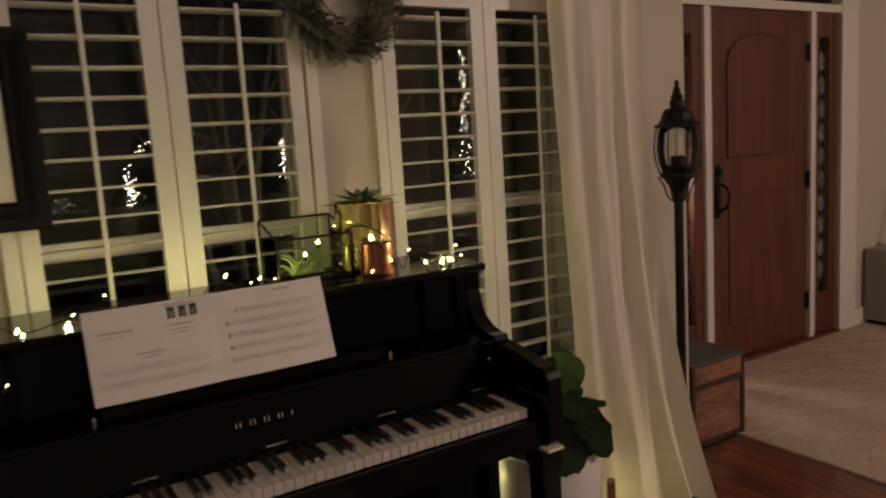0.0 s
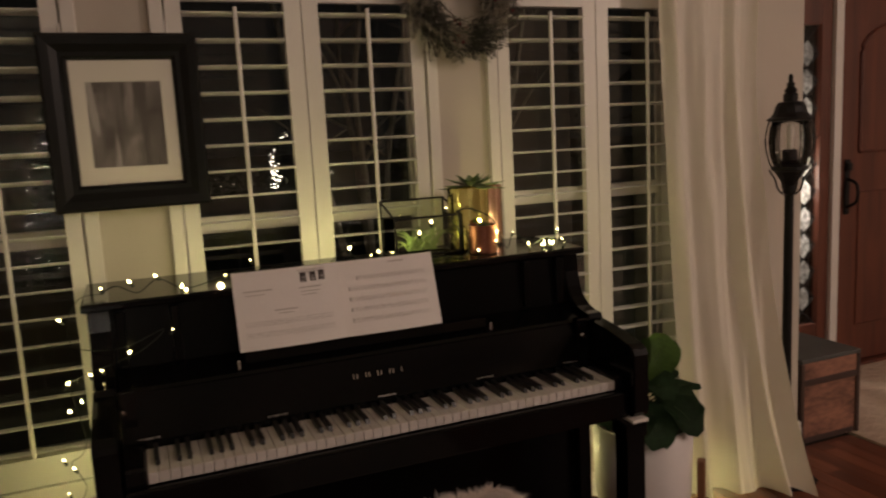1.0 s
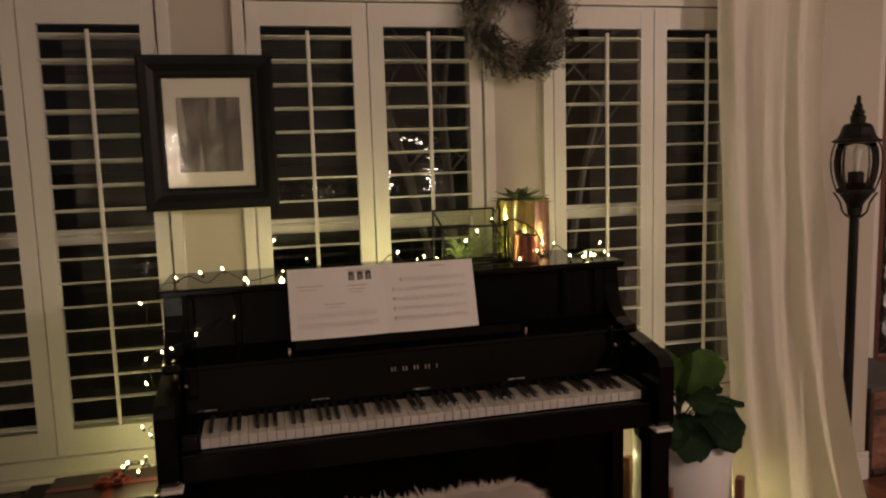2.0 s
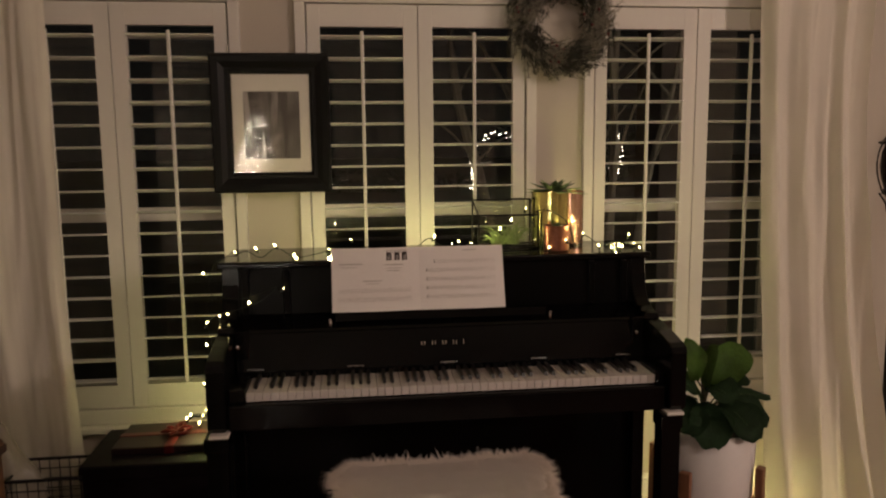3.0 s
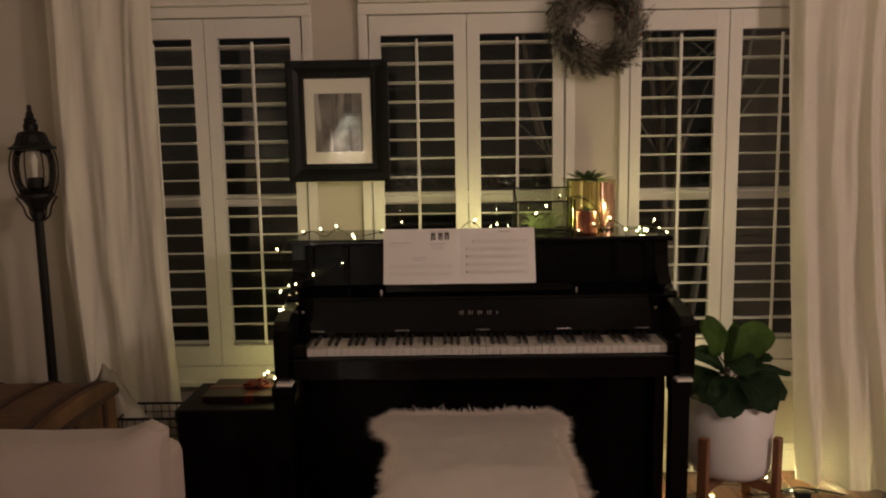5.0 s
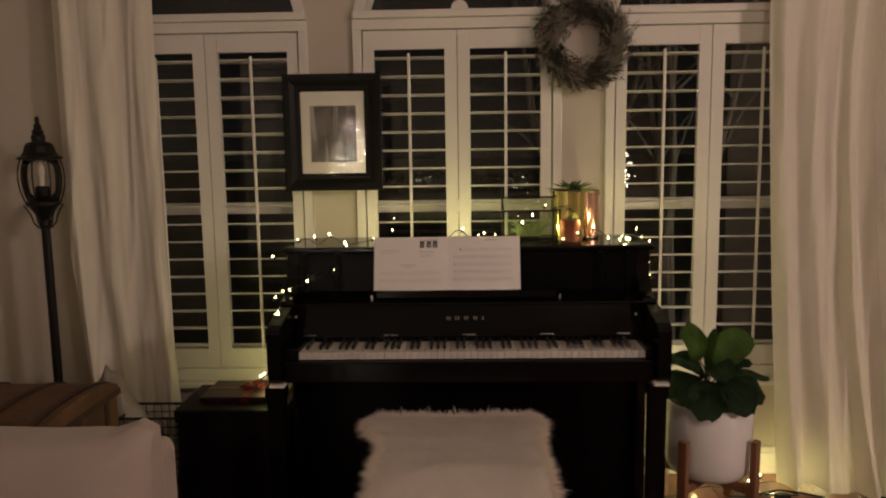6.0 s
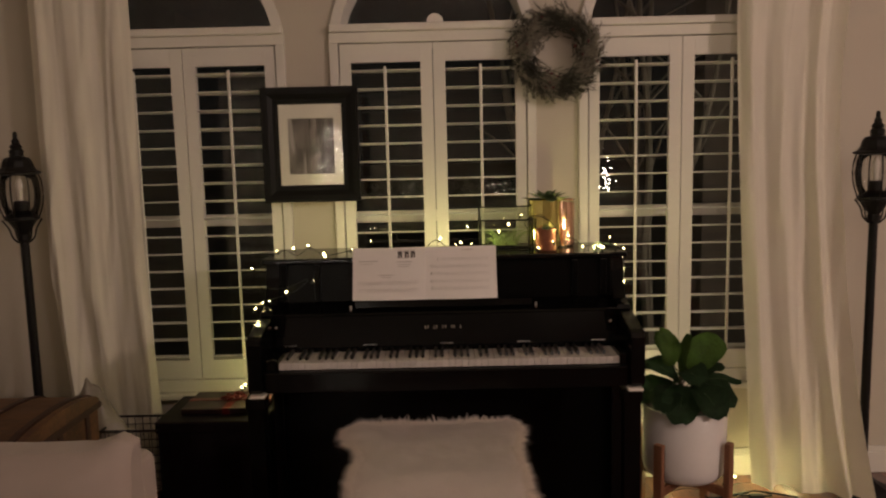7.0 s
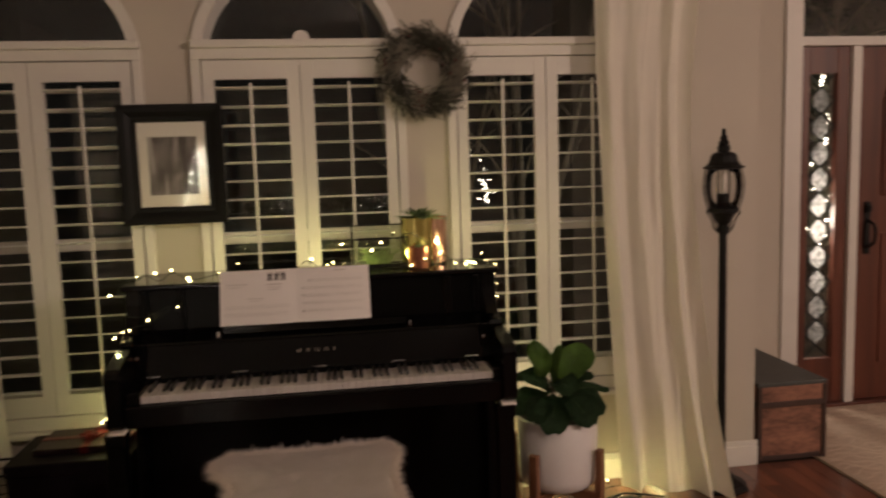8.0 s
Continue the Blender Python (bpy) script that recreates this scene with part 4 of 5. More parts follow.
# ---- fairy lights ----
def string_lights(name, at, points, bulbs, label, radius=0.0018):
    s = thing(name, at, label, "string lights", "fairy lights")
    part("wire", tube(bmesh.new(), smooth_path(points, 6), radius, 5), WIRE, s)
    me = bmesh.new()
    lathe(me, [(0.0005, 0.0), (0.0030, 0.003), (0.0034, 0.007), (0.0022, 0.011), (0.0005, 0.0135)], n=8)
    me = data_of("bulb", me, BULB)
    soc = data_of("socket", lathe(bmesh.new(), [(0.003, -0.012), (0.004, -0.010), (0.004, 0.001)], n=8), WIRE)
    rg = random.Random(len(bulbs))
    for b in bulbs:
        e = Euler((rg.uniform(-0.7, 0.5), rg.uniform(-0.6, 0.6), 0))
        o = piece("socket", soc, b, s)
        o.rotation_euler = e
        o = piece("bulb", me, b, s)
        o.rotation_euler = e
        k = rg.uniform(0.5, 1.0)
        o.scale = (k, k, k)
    return s


string_lights("string_lights", (0.0, 1.85, TOP), [
    (-0.14, 1.86, 1.105), (-0.10, 1.84, 1.125), (-0.05, 1.83, 1.104), (0.0, 1.82, 1.135), (0.06, 1.82, 1.104), (0.13, 1.83, 1.112), (0.20, 1.84, 1.125), (0.30, 1.86, 1.12),
    (0.43, 1.86, 1.105), (0.50, 1.86, 1.150), (0.56, 1.86, 1.108), (0.66, 1.86, 1.104), (0.78, 1.86, 1.102), (0.87, 1.84, 1.102), (0.90, 1.90, 1.15), (0.86, 1.925, 1.20), (0.90, 1.90, 1.235), (0.97, 1.86, 1.20), (1.00, 1.83, 1.11), (1.03, 1.84, 1.15), (1.09, 1.84, 1.115), (1.15, 1.85, 1.125), (1.22, 1.86, 1.108)],
    [(-0.135, 1.85, 1.118), (-0.065, 1.84, 1.128), (-0.002, 1.82, 1.140), (0.055, 1.81, 1.105), (0.065, 1.80, 1.098), (0.165, 1.83, 1.122), (0.24, 1.86, 1.150), (0.515, 1.86, 1.150), (0.575, 1.85, 1.128), (0.60, 1.85, 1.135), (0.645, 1.86, 1.128), (0.755, 1.925, 1.165), (0.795, 1.925, 1.195), (0.845, 1.925, 1.235), (0.905, 1.83, 1.11), (0.962, 1.82, 1.135), (1.022, 1.83, 1.155), (1.083, 1.84, 1.110), (1.125, 1.83, 1.105), (1.138, 1.84, 1.104), (1.15, 1.83, 1.115), (1.132, 1.825, 1.118), (1.146, 1.822, 1.108), (1.158, 1.828, 1.106), (1.19, 1.85, 1.145), (1.215, 1.86, 1.112)],
    "lit warm fairy lights on dark cable along the piano top")
coil = [(-0.305 + 0.038 * math.cos(0.9 * k), 1.985 + 0.030 * math.sin(0.9 * k), 0.498 + 0.0045 * (k % 7) + 0.02 * abs(math.sin(1.7 * k))) for k in range(24)]
string_lights("string_lights", (-0.18, 1.8, 0.9), [
    (-0.14, 1.86, 1.106), (-0.19, 1.85, 1.100), (-0.222, 1.86, 1.04), (-0.205, 1.80, 0.99), (-0.10, 1.755, 0.985), (0.0, 1.750, 1.02), (-0.05, 1.755, 0.975), (-0.13, 1.742, 0.95), (-0.18, 1.735, 0.94), (-0.215, 1.80, 0.91), (-0.235, 1.85, 0.89), (-0.225, 1.86, 0.82), (-0.215, 1.90, 0.72), (-0.235, 1.95, 0.66), (-0.265, 1.98, 0.63), (-0.235, 1.98, 0.56)] + coil,
    [(-0.236, 1.85, 1.050), (0.02, 1.752, 1.012), (-0.085, 1.748, 0.968), (-0.148, 1.735, 0.938), (-0.175, 1.74, 0.930), (-0.238, 1.85, 0.885), (-0.238, 1.85, 0.812), (-0.280, 1.98, 0.640), (-0.258, 1.98, 0.612), (-0.335, 1.99, 0.525), (-0.348, 1.99, 0.515), (-0.288, 1.97, 0.530), (-0.278, 1.98, 0.545), (-0.244, 1.97, 0.492), (-0.30, 1.96, 0.505)],
    "lit warm fairy lights hanging over the piano's side into a coil", 0.0012)
string_lights("string_lights", (1.27, 2.0, 0.6), [
    (1.22, 1.90, 1.106), (1.26, 1.93, 1.06), (1.27, 1.95, 0.98), (1.262, 1.97, 0.90), (1.27, 2.0, 0.75), (1.265, 2.0, 0.55), (1.275, 2.0, 0.35), (1.27, 1.98, 0.18), (1.30, 1.95, 0.03), (1.38, 1.93, 0.012), (1.55, 2.02, 0.012), (1.70, 1.98, 0.012), (1.80, 2.06, 0.012), (1.95, 2.06, 0.012), (2.10, 2.05, 0.012)],
    [(1.262, 1.93, 1.085), (1.258, 1.92, 1.045), (1.27, 1.95, 1.0), (1.275, 1.955, 0.945), (1.268, 1.96, 0.925), (1.265, 1.96, 0.965), (1.262, 1.97, 0.90), (1.27, 2.0, 0.64), (1.27, 2.0, 0.50), (1.272, 2.0, 0.36), (1.274, 2.0, 0.24), (1.27, 1.98, 0.13), (1.30, 1.95, 0.03), (1.36, 1.96, 0.02), (1.50, 2.0, 0.02), (1.73, 2.03, 0.03), (1.80, 2.08, 0.03), (1.90, 2.075, 0.03), (2.04, 2.07, 0.03), (2.05, 2.07, 0.17), (2.10, 2.08, 0.025)],
    "lit warm fairy lights trailing down to the floor")

cords = thing("power_cord", (1.75, 1.93, 0), "tangled dark extension cord on the floor", "cord")
rng = random.Random(17)
pts = [(1.66 + 0.10 * math.cos(1.9 * k) + 0.03 * k * 0.8, 1.95 + 0.045 * math.sin(2.3 * k), 0.008 + 0.006 * (k % 3)) for k in range(12)]
part("cable", tube(bmesh.new(), smooth_path(pts, 6), 0.0034, 6), IRON, cords)
part("plug", boxed(1.80, 1.86, 1.90, 1.93, 0.0, 0.028, 0.005), IRON, cords)

# ---- bench with sheepskin ----
bench = thing("piano_bench", (0.5, 1.2, 0), "dark wooden piano bench under a white sheepskin", "bench")
part("seat", boxed(0.27, 0.75, 0.98, 1.38, 0.44, 0.510, 0.008), PIANO_SATIN, bench)
for x in (0.285, 0.735):
    for y in (1.005, 1.355):
        part("leg", boxed(x - 0.022, x + 0.022, y - 0.022, y + 0.022, 0, 0.44, 0.004), PIANO_SATIN, bench)
pelt = thing("sheepskin", (0.5, 1.2, 0.510), "shaggy white sheepskin throw over the bench", "throw")
OUT = [(1.47, 0.240, 0.742), (1.45, 0.212, 0.766), (1.41, 0.190, 0.776), (1.37, 0.180, 0.778), (1.32, 0.185, 0.772), (1.27, 0.212, 0.762), (1.21, 0.246, 0.754), (1.15, 0.258, 0.752), (1.11, 0.256, 0.755), (1.07, 0.250, 0.760), (1.0, 0.248, 0.764), (0.92, 0.245, 0.768), (0.84, 0.25, 0.768)]


def pelt_edge(y):
    for (ya, la, ra), (yb, lb, rb) in zip(OUT, OUT[1:]):
        if yb <= y <= ya:
            t = (ya - y) / (ya - yb)
            return la + (lb - la) * t, ra + (rb - ra) * t
    return OUT[-1][1:]


def pelt_z(x, y):
    a, b = pelt_edge(y)
    rim = max(0.0, min(x - a, b - x, 1.468 - y))
    drop = max(0, 1.05 - y) ** 1.6 * 1.0 + 0.008 * max(0, 1 - rim / 0.030) ** 2
    return 0.540 - drop + 0.004 * math.sin(11 * x + 4 * y) + 0.006 * noise.noise((x * 13, y * 13, 0.5)) + 0.0022 * noise.noise((x * 30, y * 24, 4.5)) + 0.0010 * noise.noise((x * 45, y * 45, 0.5))


bm = bmesh.new()
rows = []
for j in range(91):
    y = 1.460 - (1.460 - 0.845) * j / 90
    a, b = pelt_edge(y)
    a, b = a + 0.004, b - 0.004
    rows.append([bm.verts.new((a + (b - a) * i / 90, y, pelt_z(a + (b - a) * i / 90, y))) for i in range(91)])
for a, b in zip(rows, rows[1:]):
    for i in range(90):
        bm.faces.new((a[i], b[i], b[i + 1], a[i + 1]))
bmesh.ops.solidify(bm, geom=bm.faces, thickness=0.008)
part("hide", bm, FUR, pelt, smooth=True)
rng = random.Random(2)
verts, faces = [], []
for k in range(2000):
    # one tuft of hairs drawn together towards its tip
    side = rng.random()
    y = rng.uniform(0.85, 1.466)
    a, b = pelt_edge(y)
    inset = min(0.06, rng.expovariate(170))
    if side < 0.34:
        x, out = a + inset, Vector((-1, 0, 0))
    elif side < 0.68:
        x, out = b - inset, Vector((1, 0, 0))
    else:
        y = 1.466 - inset
        a, b = pelt_edge(y)
        x, out = rng.uniform(a, b), Vector((0, 1, 0))
        if x < a + 0.03 or x > b - 0.03:
            out = Vector((-1 if x < a + 0.03 else 1, 1, 0)).normalized()
    along = out.cross(Vector((0, 0, 1)))
    lean = out + along * rng.gauss(-0.1, 0.5) + Vector((0, 0, rng.uniform(-0.1, 0.3 if abs(out.x) > 0.9 else 0.6)))
    L = rng.uniform(0.024, 0.054) * (1.3 if rng.random() < 0.15 else 1)
    foot = Vector((x, y, pelt_z(x, y) - 0.002))
    tip = foot + lean.normalized() * L
    for h in range(9):
        p0 = foot + along * rng.gauss(0, 0.004) - out * rng.uniform(0, 0.010) + Vector((0, 0, rng.uniform(-0.004, 0.001)))
        p2 = tip + Vector((rng.gauss(0, 0.0014), rng.gauss(0, 0.0014), rng.gauss(0, 0.0014) - 0.004)) - lean.normalized() * rng.uniform(0, 0.4) * L
        p1 = p0.lerp(p2, 0.5) + Vector((0, 0, 0.004))
        w = along * 0.0006
        n = len(verts)
        verts += [p0 - w, p0 + w, p1 + w * 0.8, p1 - w * 0.8, p2]
        faces += [(n, n + 1, n + 2, n + 3), (n + 3, n + 2, n + 4)]
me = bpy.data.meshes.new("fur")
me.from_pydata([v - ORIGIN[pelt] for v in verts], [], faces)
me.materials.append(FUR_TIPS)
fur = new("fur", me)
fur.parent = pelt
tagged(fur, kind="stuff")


# ---- fig plant in a white pot on a wooden stand ----
PC = Vector((1.487, 1.825, 0))
stand = thing("plant_stand", (PC.x, PC.y, 0), "mid-century walnut plant stand", "plant stand")
for k in range(4):
    a = radians(45 + 90 * k)
    bm = boxed(-0.019, 0.019, -0.013, 0.013, 0.0, 0.348, 0.004)
    bmesh.ops.rotate(bm, verts=bm.verts, matrix=Matrix.Rotation(a + math.pi / 2, 3, "Z"))
    bmesh.ops.translate(bm, verts=bm.verts, vec=PC + Vector((0.192 * math.cos(a), 0.192 * math.sin(a), 0)))
    part("leg", bm, WALNUT, stand)
for k, h in ((0, 0.0), (1, -0.002)):
    bm = boxed(-0.18, 0.18, -0.011, 0.011, 0.130 + h, 0.165 + h, 0.003)
    bmesh.ops.rotate(bm, verts=bm.verts, matrix=Matrix.Rotation(radians(45 + 90 * k), 3, "Z"))
    bmesh.ops.translate(bm, verts=bm.verts, vec=PC)
    part("cross_bar", bm, WALNUT, stand)
plant = thing("potted_plant", (PC.x, PC.y, 0.165), "fiddle-leaf fig with broad leaves in a white pot", "plant")
pot = lathe(bmesh.new(), [(0.10, 0.167), (0.135, 0.174), (0.154, 0.193), (0.162, 0.225), (0.168, 0.466), (0.164, 0.470), (0.159, 0.466), (0.156, 0.435), (0.001, 0.435)], PC.x, PC.y, 40)
part("pot", pot, POT, plant, "smooth white ceramic pot", True)
part("soil", lathe(bmesh.new(), [(0.155, 0.435), (0.155, 0.443), (0.001, 0.447)], PC.x, PC.y, 24), SOIL, plant)


def fig_leaf(base, tip, width, normal, droop):
    """A broad waxy leaf from base to tip, cupped along its middle rib."""
    base, tip = Vector(base), Vector(tip)
    d = tip - base
    side = d.cross(Vector(normal)).normalized()
    up = side.cross(d).normalized()
    n, bm = 9, bmesh.new()
    rows = []
    for j in range(n + 1):
        t = j / n
        w = 0.84 * width * (1 + 0.22 * noise.noise((base.x * 17, t * 4, base.z * 23))) * (math.sin(math.pi * min(1, t * 0.985) ** 0.85) ** 0.38 * (0.66 + 0.36 * t) + 0.010)
        c = base + d * t - Vector((0, 0, droop * t * t)) + up * 0.02 * math.sin(math.pi * t)
        rows.append([bm.verts.new(c + side * w * q + up * (abs(q) * w * 0.22 + 0.008 * math.sin(9 * t + 3 * q) + 0.012 * abs(q) * noise.noise((base.x * 30 + 5 * t, q * 1.5, base.z * 40)))) for q in (-1, -0.5, 0, 0.5, 1)])
    for a, b in zip(rows, rows[1:]):
        for i in range(4):
            bm.faces.new((a[i], a[i + 1], b[i + 1], b[i]))
    bmesh.ops.solidify(bm, geom=bm.faces, thickness=0.0015)
    return bm


trunk = tube(bmesh.new(), smooth_path([(PC.x, PC.y, 0.40), (PC.x - 0.01, PC.y + 0.01, 0.50), (PC.x - 0.02, PC.y, 0.65)], 4), 0.009, 7, 0.6)
part("trunk", trunk, STEM, plant)
LEAVES = [
    # foot of the leaf, tip, half width, normal, droop: about the pot's middle
    ((-0.05, -0.02, 0.63), (-0.118, -0.05, 0.785), 0.064, (0.15, -1, 0.2), 0.0),
    ((0.02, 0.03, 0.60), (0.160, 0.05, 0.730), 0.092, (-0.35, -1, 0.45), 0.01),
    ((-0.01, 0.00, 0.58), (0.015, -0.01, 0.755), 0.038, (-0.7, -0.6, 0.2), 0.0),
    ((-0.03, -0.02, 0.56), (-0.16, -0.05, 0.66), 0.060, (0.1, -0.6, 0.9), 0.01),
    ((0.03, -0.01, 0.55), (0.215, -0.04, 0.575), 0.034, (0, -0.4, 1), 0.015),
    ((0.03, 0.00, 0.56), (0.17, 0.04, 0.63), 0.050, (0, -0.6, 1), 0.02),
    ((0.02, -0.05, 0.56), (0.085, -0.19, 0.485), 0.095, (0.15, -0.85, 0.7), 0.02),
    ((-0.02, -0.05, 0.56), (-0.075, -0.185, 0.465), 0.100, (-0.2, -0.85, 0.65), 0.02),
    ((0.04, -0.04, 0.55), (0.17, -0.11, 0.51), 0.072, (0.3, -0.8, 0.7), 0.015),
    ((-0.04, 0.00, 0.55), (-0.20, -0.06, 0.52), 0.078, (-0.3, -0.6, 0.8), 0.015),
    ((-0.02, 0.02, 0.57), (-0.16, 0.08, 0.63), 0.064, (-0.2, -0.3, 1), 0.02),
    ((0.01, 0.02, 0.57), (0.10, 0.14, 0.65), 0.062, (0.2, -0.3, 1), 0.02),
    ((-0.01, -0.03, 0.60), (0.02, -0.15, 0.615), 0.080, (0, -0.7, 0.8), 0.03),
    ((-0.05, -0.04, 0.54), (-0.15, -0.16, 0.505), 0.075, (-0.3, -0.8, 0.6), 0.015),
]
for b, t, w, nrm, dr in LEAVES:
    # the highest leaves take the green brightened as if lamplit
    lf = part("leaf", fig_leaf(PC + Vector(b), PC + Vector(t), w, nrm, dr), LEAF_LIT if t[2] > 0.70 else LEAF, plant, smooth=True)
    mid = [PC + Vector(b).lerp(Vector(t), q / 6) - Vector((0, 0, dr * (q / 6) ** 2)) for q in range(6)]
    part("midrib", tube(bmesh.new(), [q - Vector(nrm).normalized() * -0.0205 * math.sin(math.pi * k / 6) for k, q in enumerate(mid)], 0.0012, 5, 0.4), RIB, lf)
    part("stalk", tube(bmesh.new(), [PC + Vector((b[0] * 0.2 - 0.01, b[1] * 0.2, b[2] - 0.04)), PC + Vector(b)], 0.003, 5), STEM, lf)

# ---- wooden crate trunk in the foyer ----
TX0, TX1, TY0, TY1, TZ = 2.608, 2.972, 2.185, 2.845, 0.40
crate = thing("wooden_crate", (2.79, 2.5, 0), "worn wooden crate with dark edges and grey lid", "crate")
part("body", boxed(TX0 + 0.01, TX1 - 0.01, TY0 + 0.01, TY1 - 0.01, 0.006, 0.275, 0.004), CRATE, crate)
lid = part("lid", boxed(TX0 + 0.006, TX1 - 0.006, TY0 + 0.006, TY1 - 0.006, 0.300, TZ - 0.022, 0.004), CRATE, crate)
part("top_board", boxed(TX0, TX1, TY0, TY1, TZ - 0.022, TZ, 0.005), SLATE, lid, "grey scuffed top")
part("band", boxed(TX0 + 0.002, TX1 - 0.002, TY0 + 0.002, TY1 - 0.002, 0.272, 0.302, 0.004), CRATE_DARK, crate)
for x in (TX0, TX1 - 0.022):
    for y in (TY0, TY1 - 0.022):
        part("corner_post", boxed(x, x + 0.022, y, y + 0.022, 0.0, TZ - 0.023, 0.004), CRATE_DARK, crate)
part("band", boxed(TX0 + 0.03, TX1 - 0.03, TY0 + 0.003, TY0 + 0.02, 0.006, 0.030, 0.003), CRATE_DARK, crate)

# ---- grey cabinet by the far side of the door ----
cab = thing("grey_cabinet", (5.45, 2.7, 0), "low grey painted cabinet beside the door", "cabinet")
part("body", boxed(5.20, 5.75, 2.58, 2.86, 0.03, 0.53, 0.006), GREY_CLOTH, cab)
part("plinth", boxed(5.22, 5.73, 2.60, 2.85, 0.0, 0.03, 0.002), IRON, cab)
part("door", boxed(5.225, 5.725, 2.566, 2.579, 0.06, 0.50, 0.004), GREY_CLOTH, cab)
cord = tube(bmesh.new(), smooth_path([(5.40, 2.70, 0.56), (5.43, 2.70, 0.68), (5.48, 2.70, 0.80), (5.50, 2.70, 1.0)]), 0.008, 8)
vase = thing("branch_vase", (5.42, 2.70, 0.53), "dark twig in a small dark vase", "vase")
part("vase", lathe(bmesh.new(), [(0.03, 0.531), (0.045, 0.55), (0.03, 0.60), (0.02, 0.62)], 5.41, 2.70, 16), IRON, vase)
part("twig", cord, IRON, vase)

# ---- things beside the sofa ----
gift = thing("storage_box", (-0.42, 1.9, 0), "large dark box beside the piano", "box")
part("body", boxed(-0.638, -0.205, 1.775, 2.10, 0.0, 0.43, 0.006), WRAP, gift)
part("lid", boxed(-0.645, -0.198, 1.768, 2.107, 0.40, 0.450, 0.006), WRAP, gift)
present = thing("flat_present", (-0.42, 1.93, 0.45), "flat maroon wrapped present with red ribbon", "present")
part("box", boxed(-0.565, -0.225, 1.85, 2.08, 0.451, 0.476, 0.004), WRAP_TOP, present)
part("ribbon", boxed(-0.395, -0.365, 1.848, 2.082, 0.4505, 0.4785, 0.001), RED, present, "red ribbon")
part("ribbon", boxed(-0.567, -0.223, 1.955, 1.985, 0.4507, 0.4782, 0.001), RED, present, "red ribbon")
for k in range(6):
    a = k * math.pi / 3 + 0.3
    lp = [Vector((-0.38, 1.97, 0.48)) + Vector((math.cos(a) * r - math.sin(a) * s, math.sin(a) * r + math.cos(a) * s, h)) for r, s, h in ((0, 0, 0), (0.028, 0.010, 0.012), (0.048, 0, 0.008), (0.028, -0.010, 0.003), (0, 0, 0))]
    part("bow_loop", tube(bmesh.new(), smooth_path(lp, 4), 0.006, 5), RED, present)

basket = thing("wire_basket", (-0.74, 1.88, 0), "rusty wire mesh basket on the floor", "basket")
bx0, bx1, by0, by1, bz = -0.86, -0.635, 1.76, 1.94, 0.42
bm = bmesh.new()
for i in range(8):
    x = bx0 + (bx1 - bx0) * i / 7
    for y in (by0, by1):
        tube(bm, [(x, y, 0.004), (x, y, bz)], 0.0018, 4)
for i in range(6):
    y = by0 + (by1 - by0) * i / 5
    for x in (bx0, bx1):
        tube(bm, [(x, y, 0.004), (x, y, bz)], 0.0018, 4)
for j in range(13):
    z = 0.004 + (bz - 0.004) * j / 12
    for a, b in (((bx0, by0), (bx1, by0)), ((bx1, by0), (bx1, by1)), ((bx1, by1), (bx0, by1)), ((bx0, by1), (bx0, by0))):
        tube(bm, [(*a, z), (*b, z)], 0.0018, 4)
part("mesh", bm, IRON, basket)
bm = bmesh.new()
for a, b in (((bx0, by0), (bx1, by0)), ((bx1, by0), (bx1, by1)), ((bx1, by1), (bx0, by1)), ((bx0, by1), (bx0, by0))):
    tube(bm, [(*a, bz), (*b, bz)], 0.005, 6)
part("rim", bm, IRON, basket)

chest = thing("wooden_chest", (-1.05, 1.5, 0), "domed wooden chest with dark leather straps", "chest")


def dome(x0, x1, y0, y1, z0, rise, n=10):
    out = [(y1, z0), (y0, z0)] + [((y0 + y1) / 2 - (y1 - y0) / 2 * math.cos(math.pi * k / n), z0 + 0.02 + rise * math.sin(math.pi * k / n)) for k in range(n + 1)]
    return prism(bmesh.new(), out, x0, x1, 0)


CX0, CX1, CY0, CY1 = -1.55, -0.835, 1.12, 1.72
chest_lid = part("lid", dome(CX0, CX1, CY0, CY1, 0.548, 0.050), CHEST, chest)
part("body", boxed(CX0 + 0.005, CX1 - 0.005, CY0 + 0.005, CY1 - 0.005, 0.0, 0.545, 0.006), CHEST, chest)
for x in (-1.50, -1.28, -1.06, CX1 - 0.050):
    part("strap", dome(x, x + 0.022, CY0 - 0.006, CY1 + 0.006, 0.550, 0.057), STRAP, chest_lid, "dark leather strap")
    part("strap", boxed(x, x + 0.022, CY0 - 0.004, CY1 + 0.004, 0.002, 0.538, 0.002), STRAP, chest, "dark leather strap")
part("edge_band", boxed(CX0 - 0.004, CX1 + 0.004, CY0 - 0.009, CY1 + 0.009, 0.536, 0.560, 0.003), STRAP, chest, "dark leather band")
for y in (1.20, 1.40, 1.60):
    part("end_slat", boxed(CX1 - 0.005, CX1 + 0.003, y, y + 0.03, 0.02, 0.535, 0.002), STRAP, chest)
bag = thing("plastic_bag", (-0.93, 1.86, 0), "crumpled translucent bag behind the chest", "bag")
bm = bmesh.new()
bmesh.ops.create_icosphere(bm, subdivisions=4, radius=1.0)
for v in bm.verts:
    k = 1 + 0.14 * noise.noise(v.co * 2.1) + 0.05 * noise.noise(v.co * 5)
    peak = max(0, v.co.z) ** 2
    v.co = Vector((-0.935 + v.co.x * 0.15 * k * (1 - 0.75 * peak), 1.85 + v.co.y * 0.06 * k, 0.30 + v.co.z * 0.305 * k))
    v.co.z = max(0.002, v.co.z)
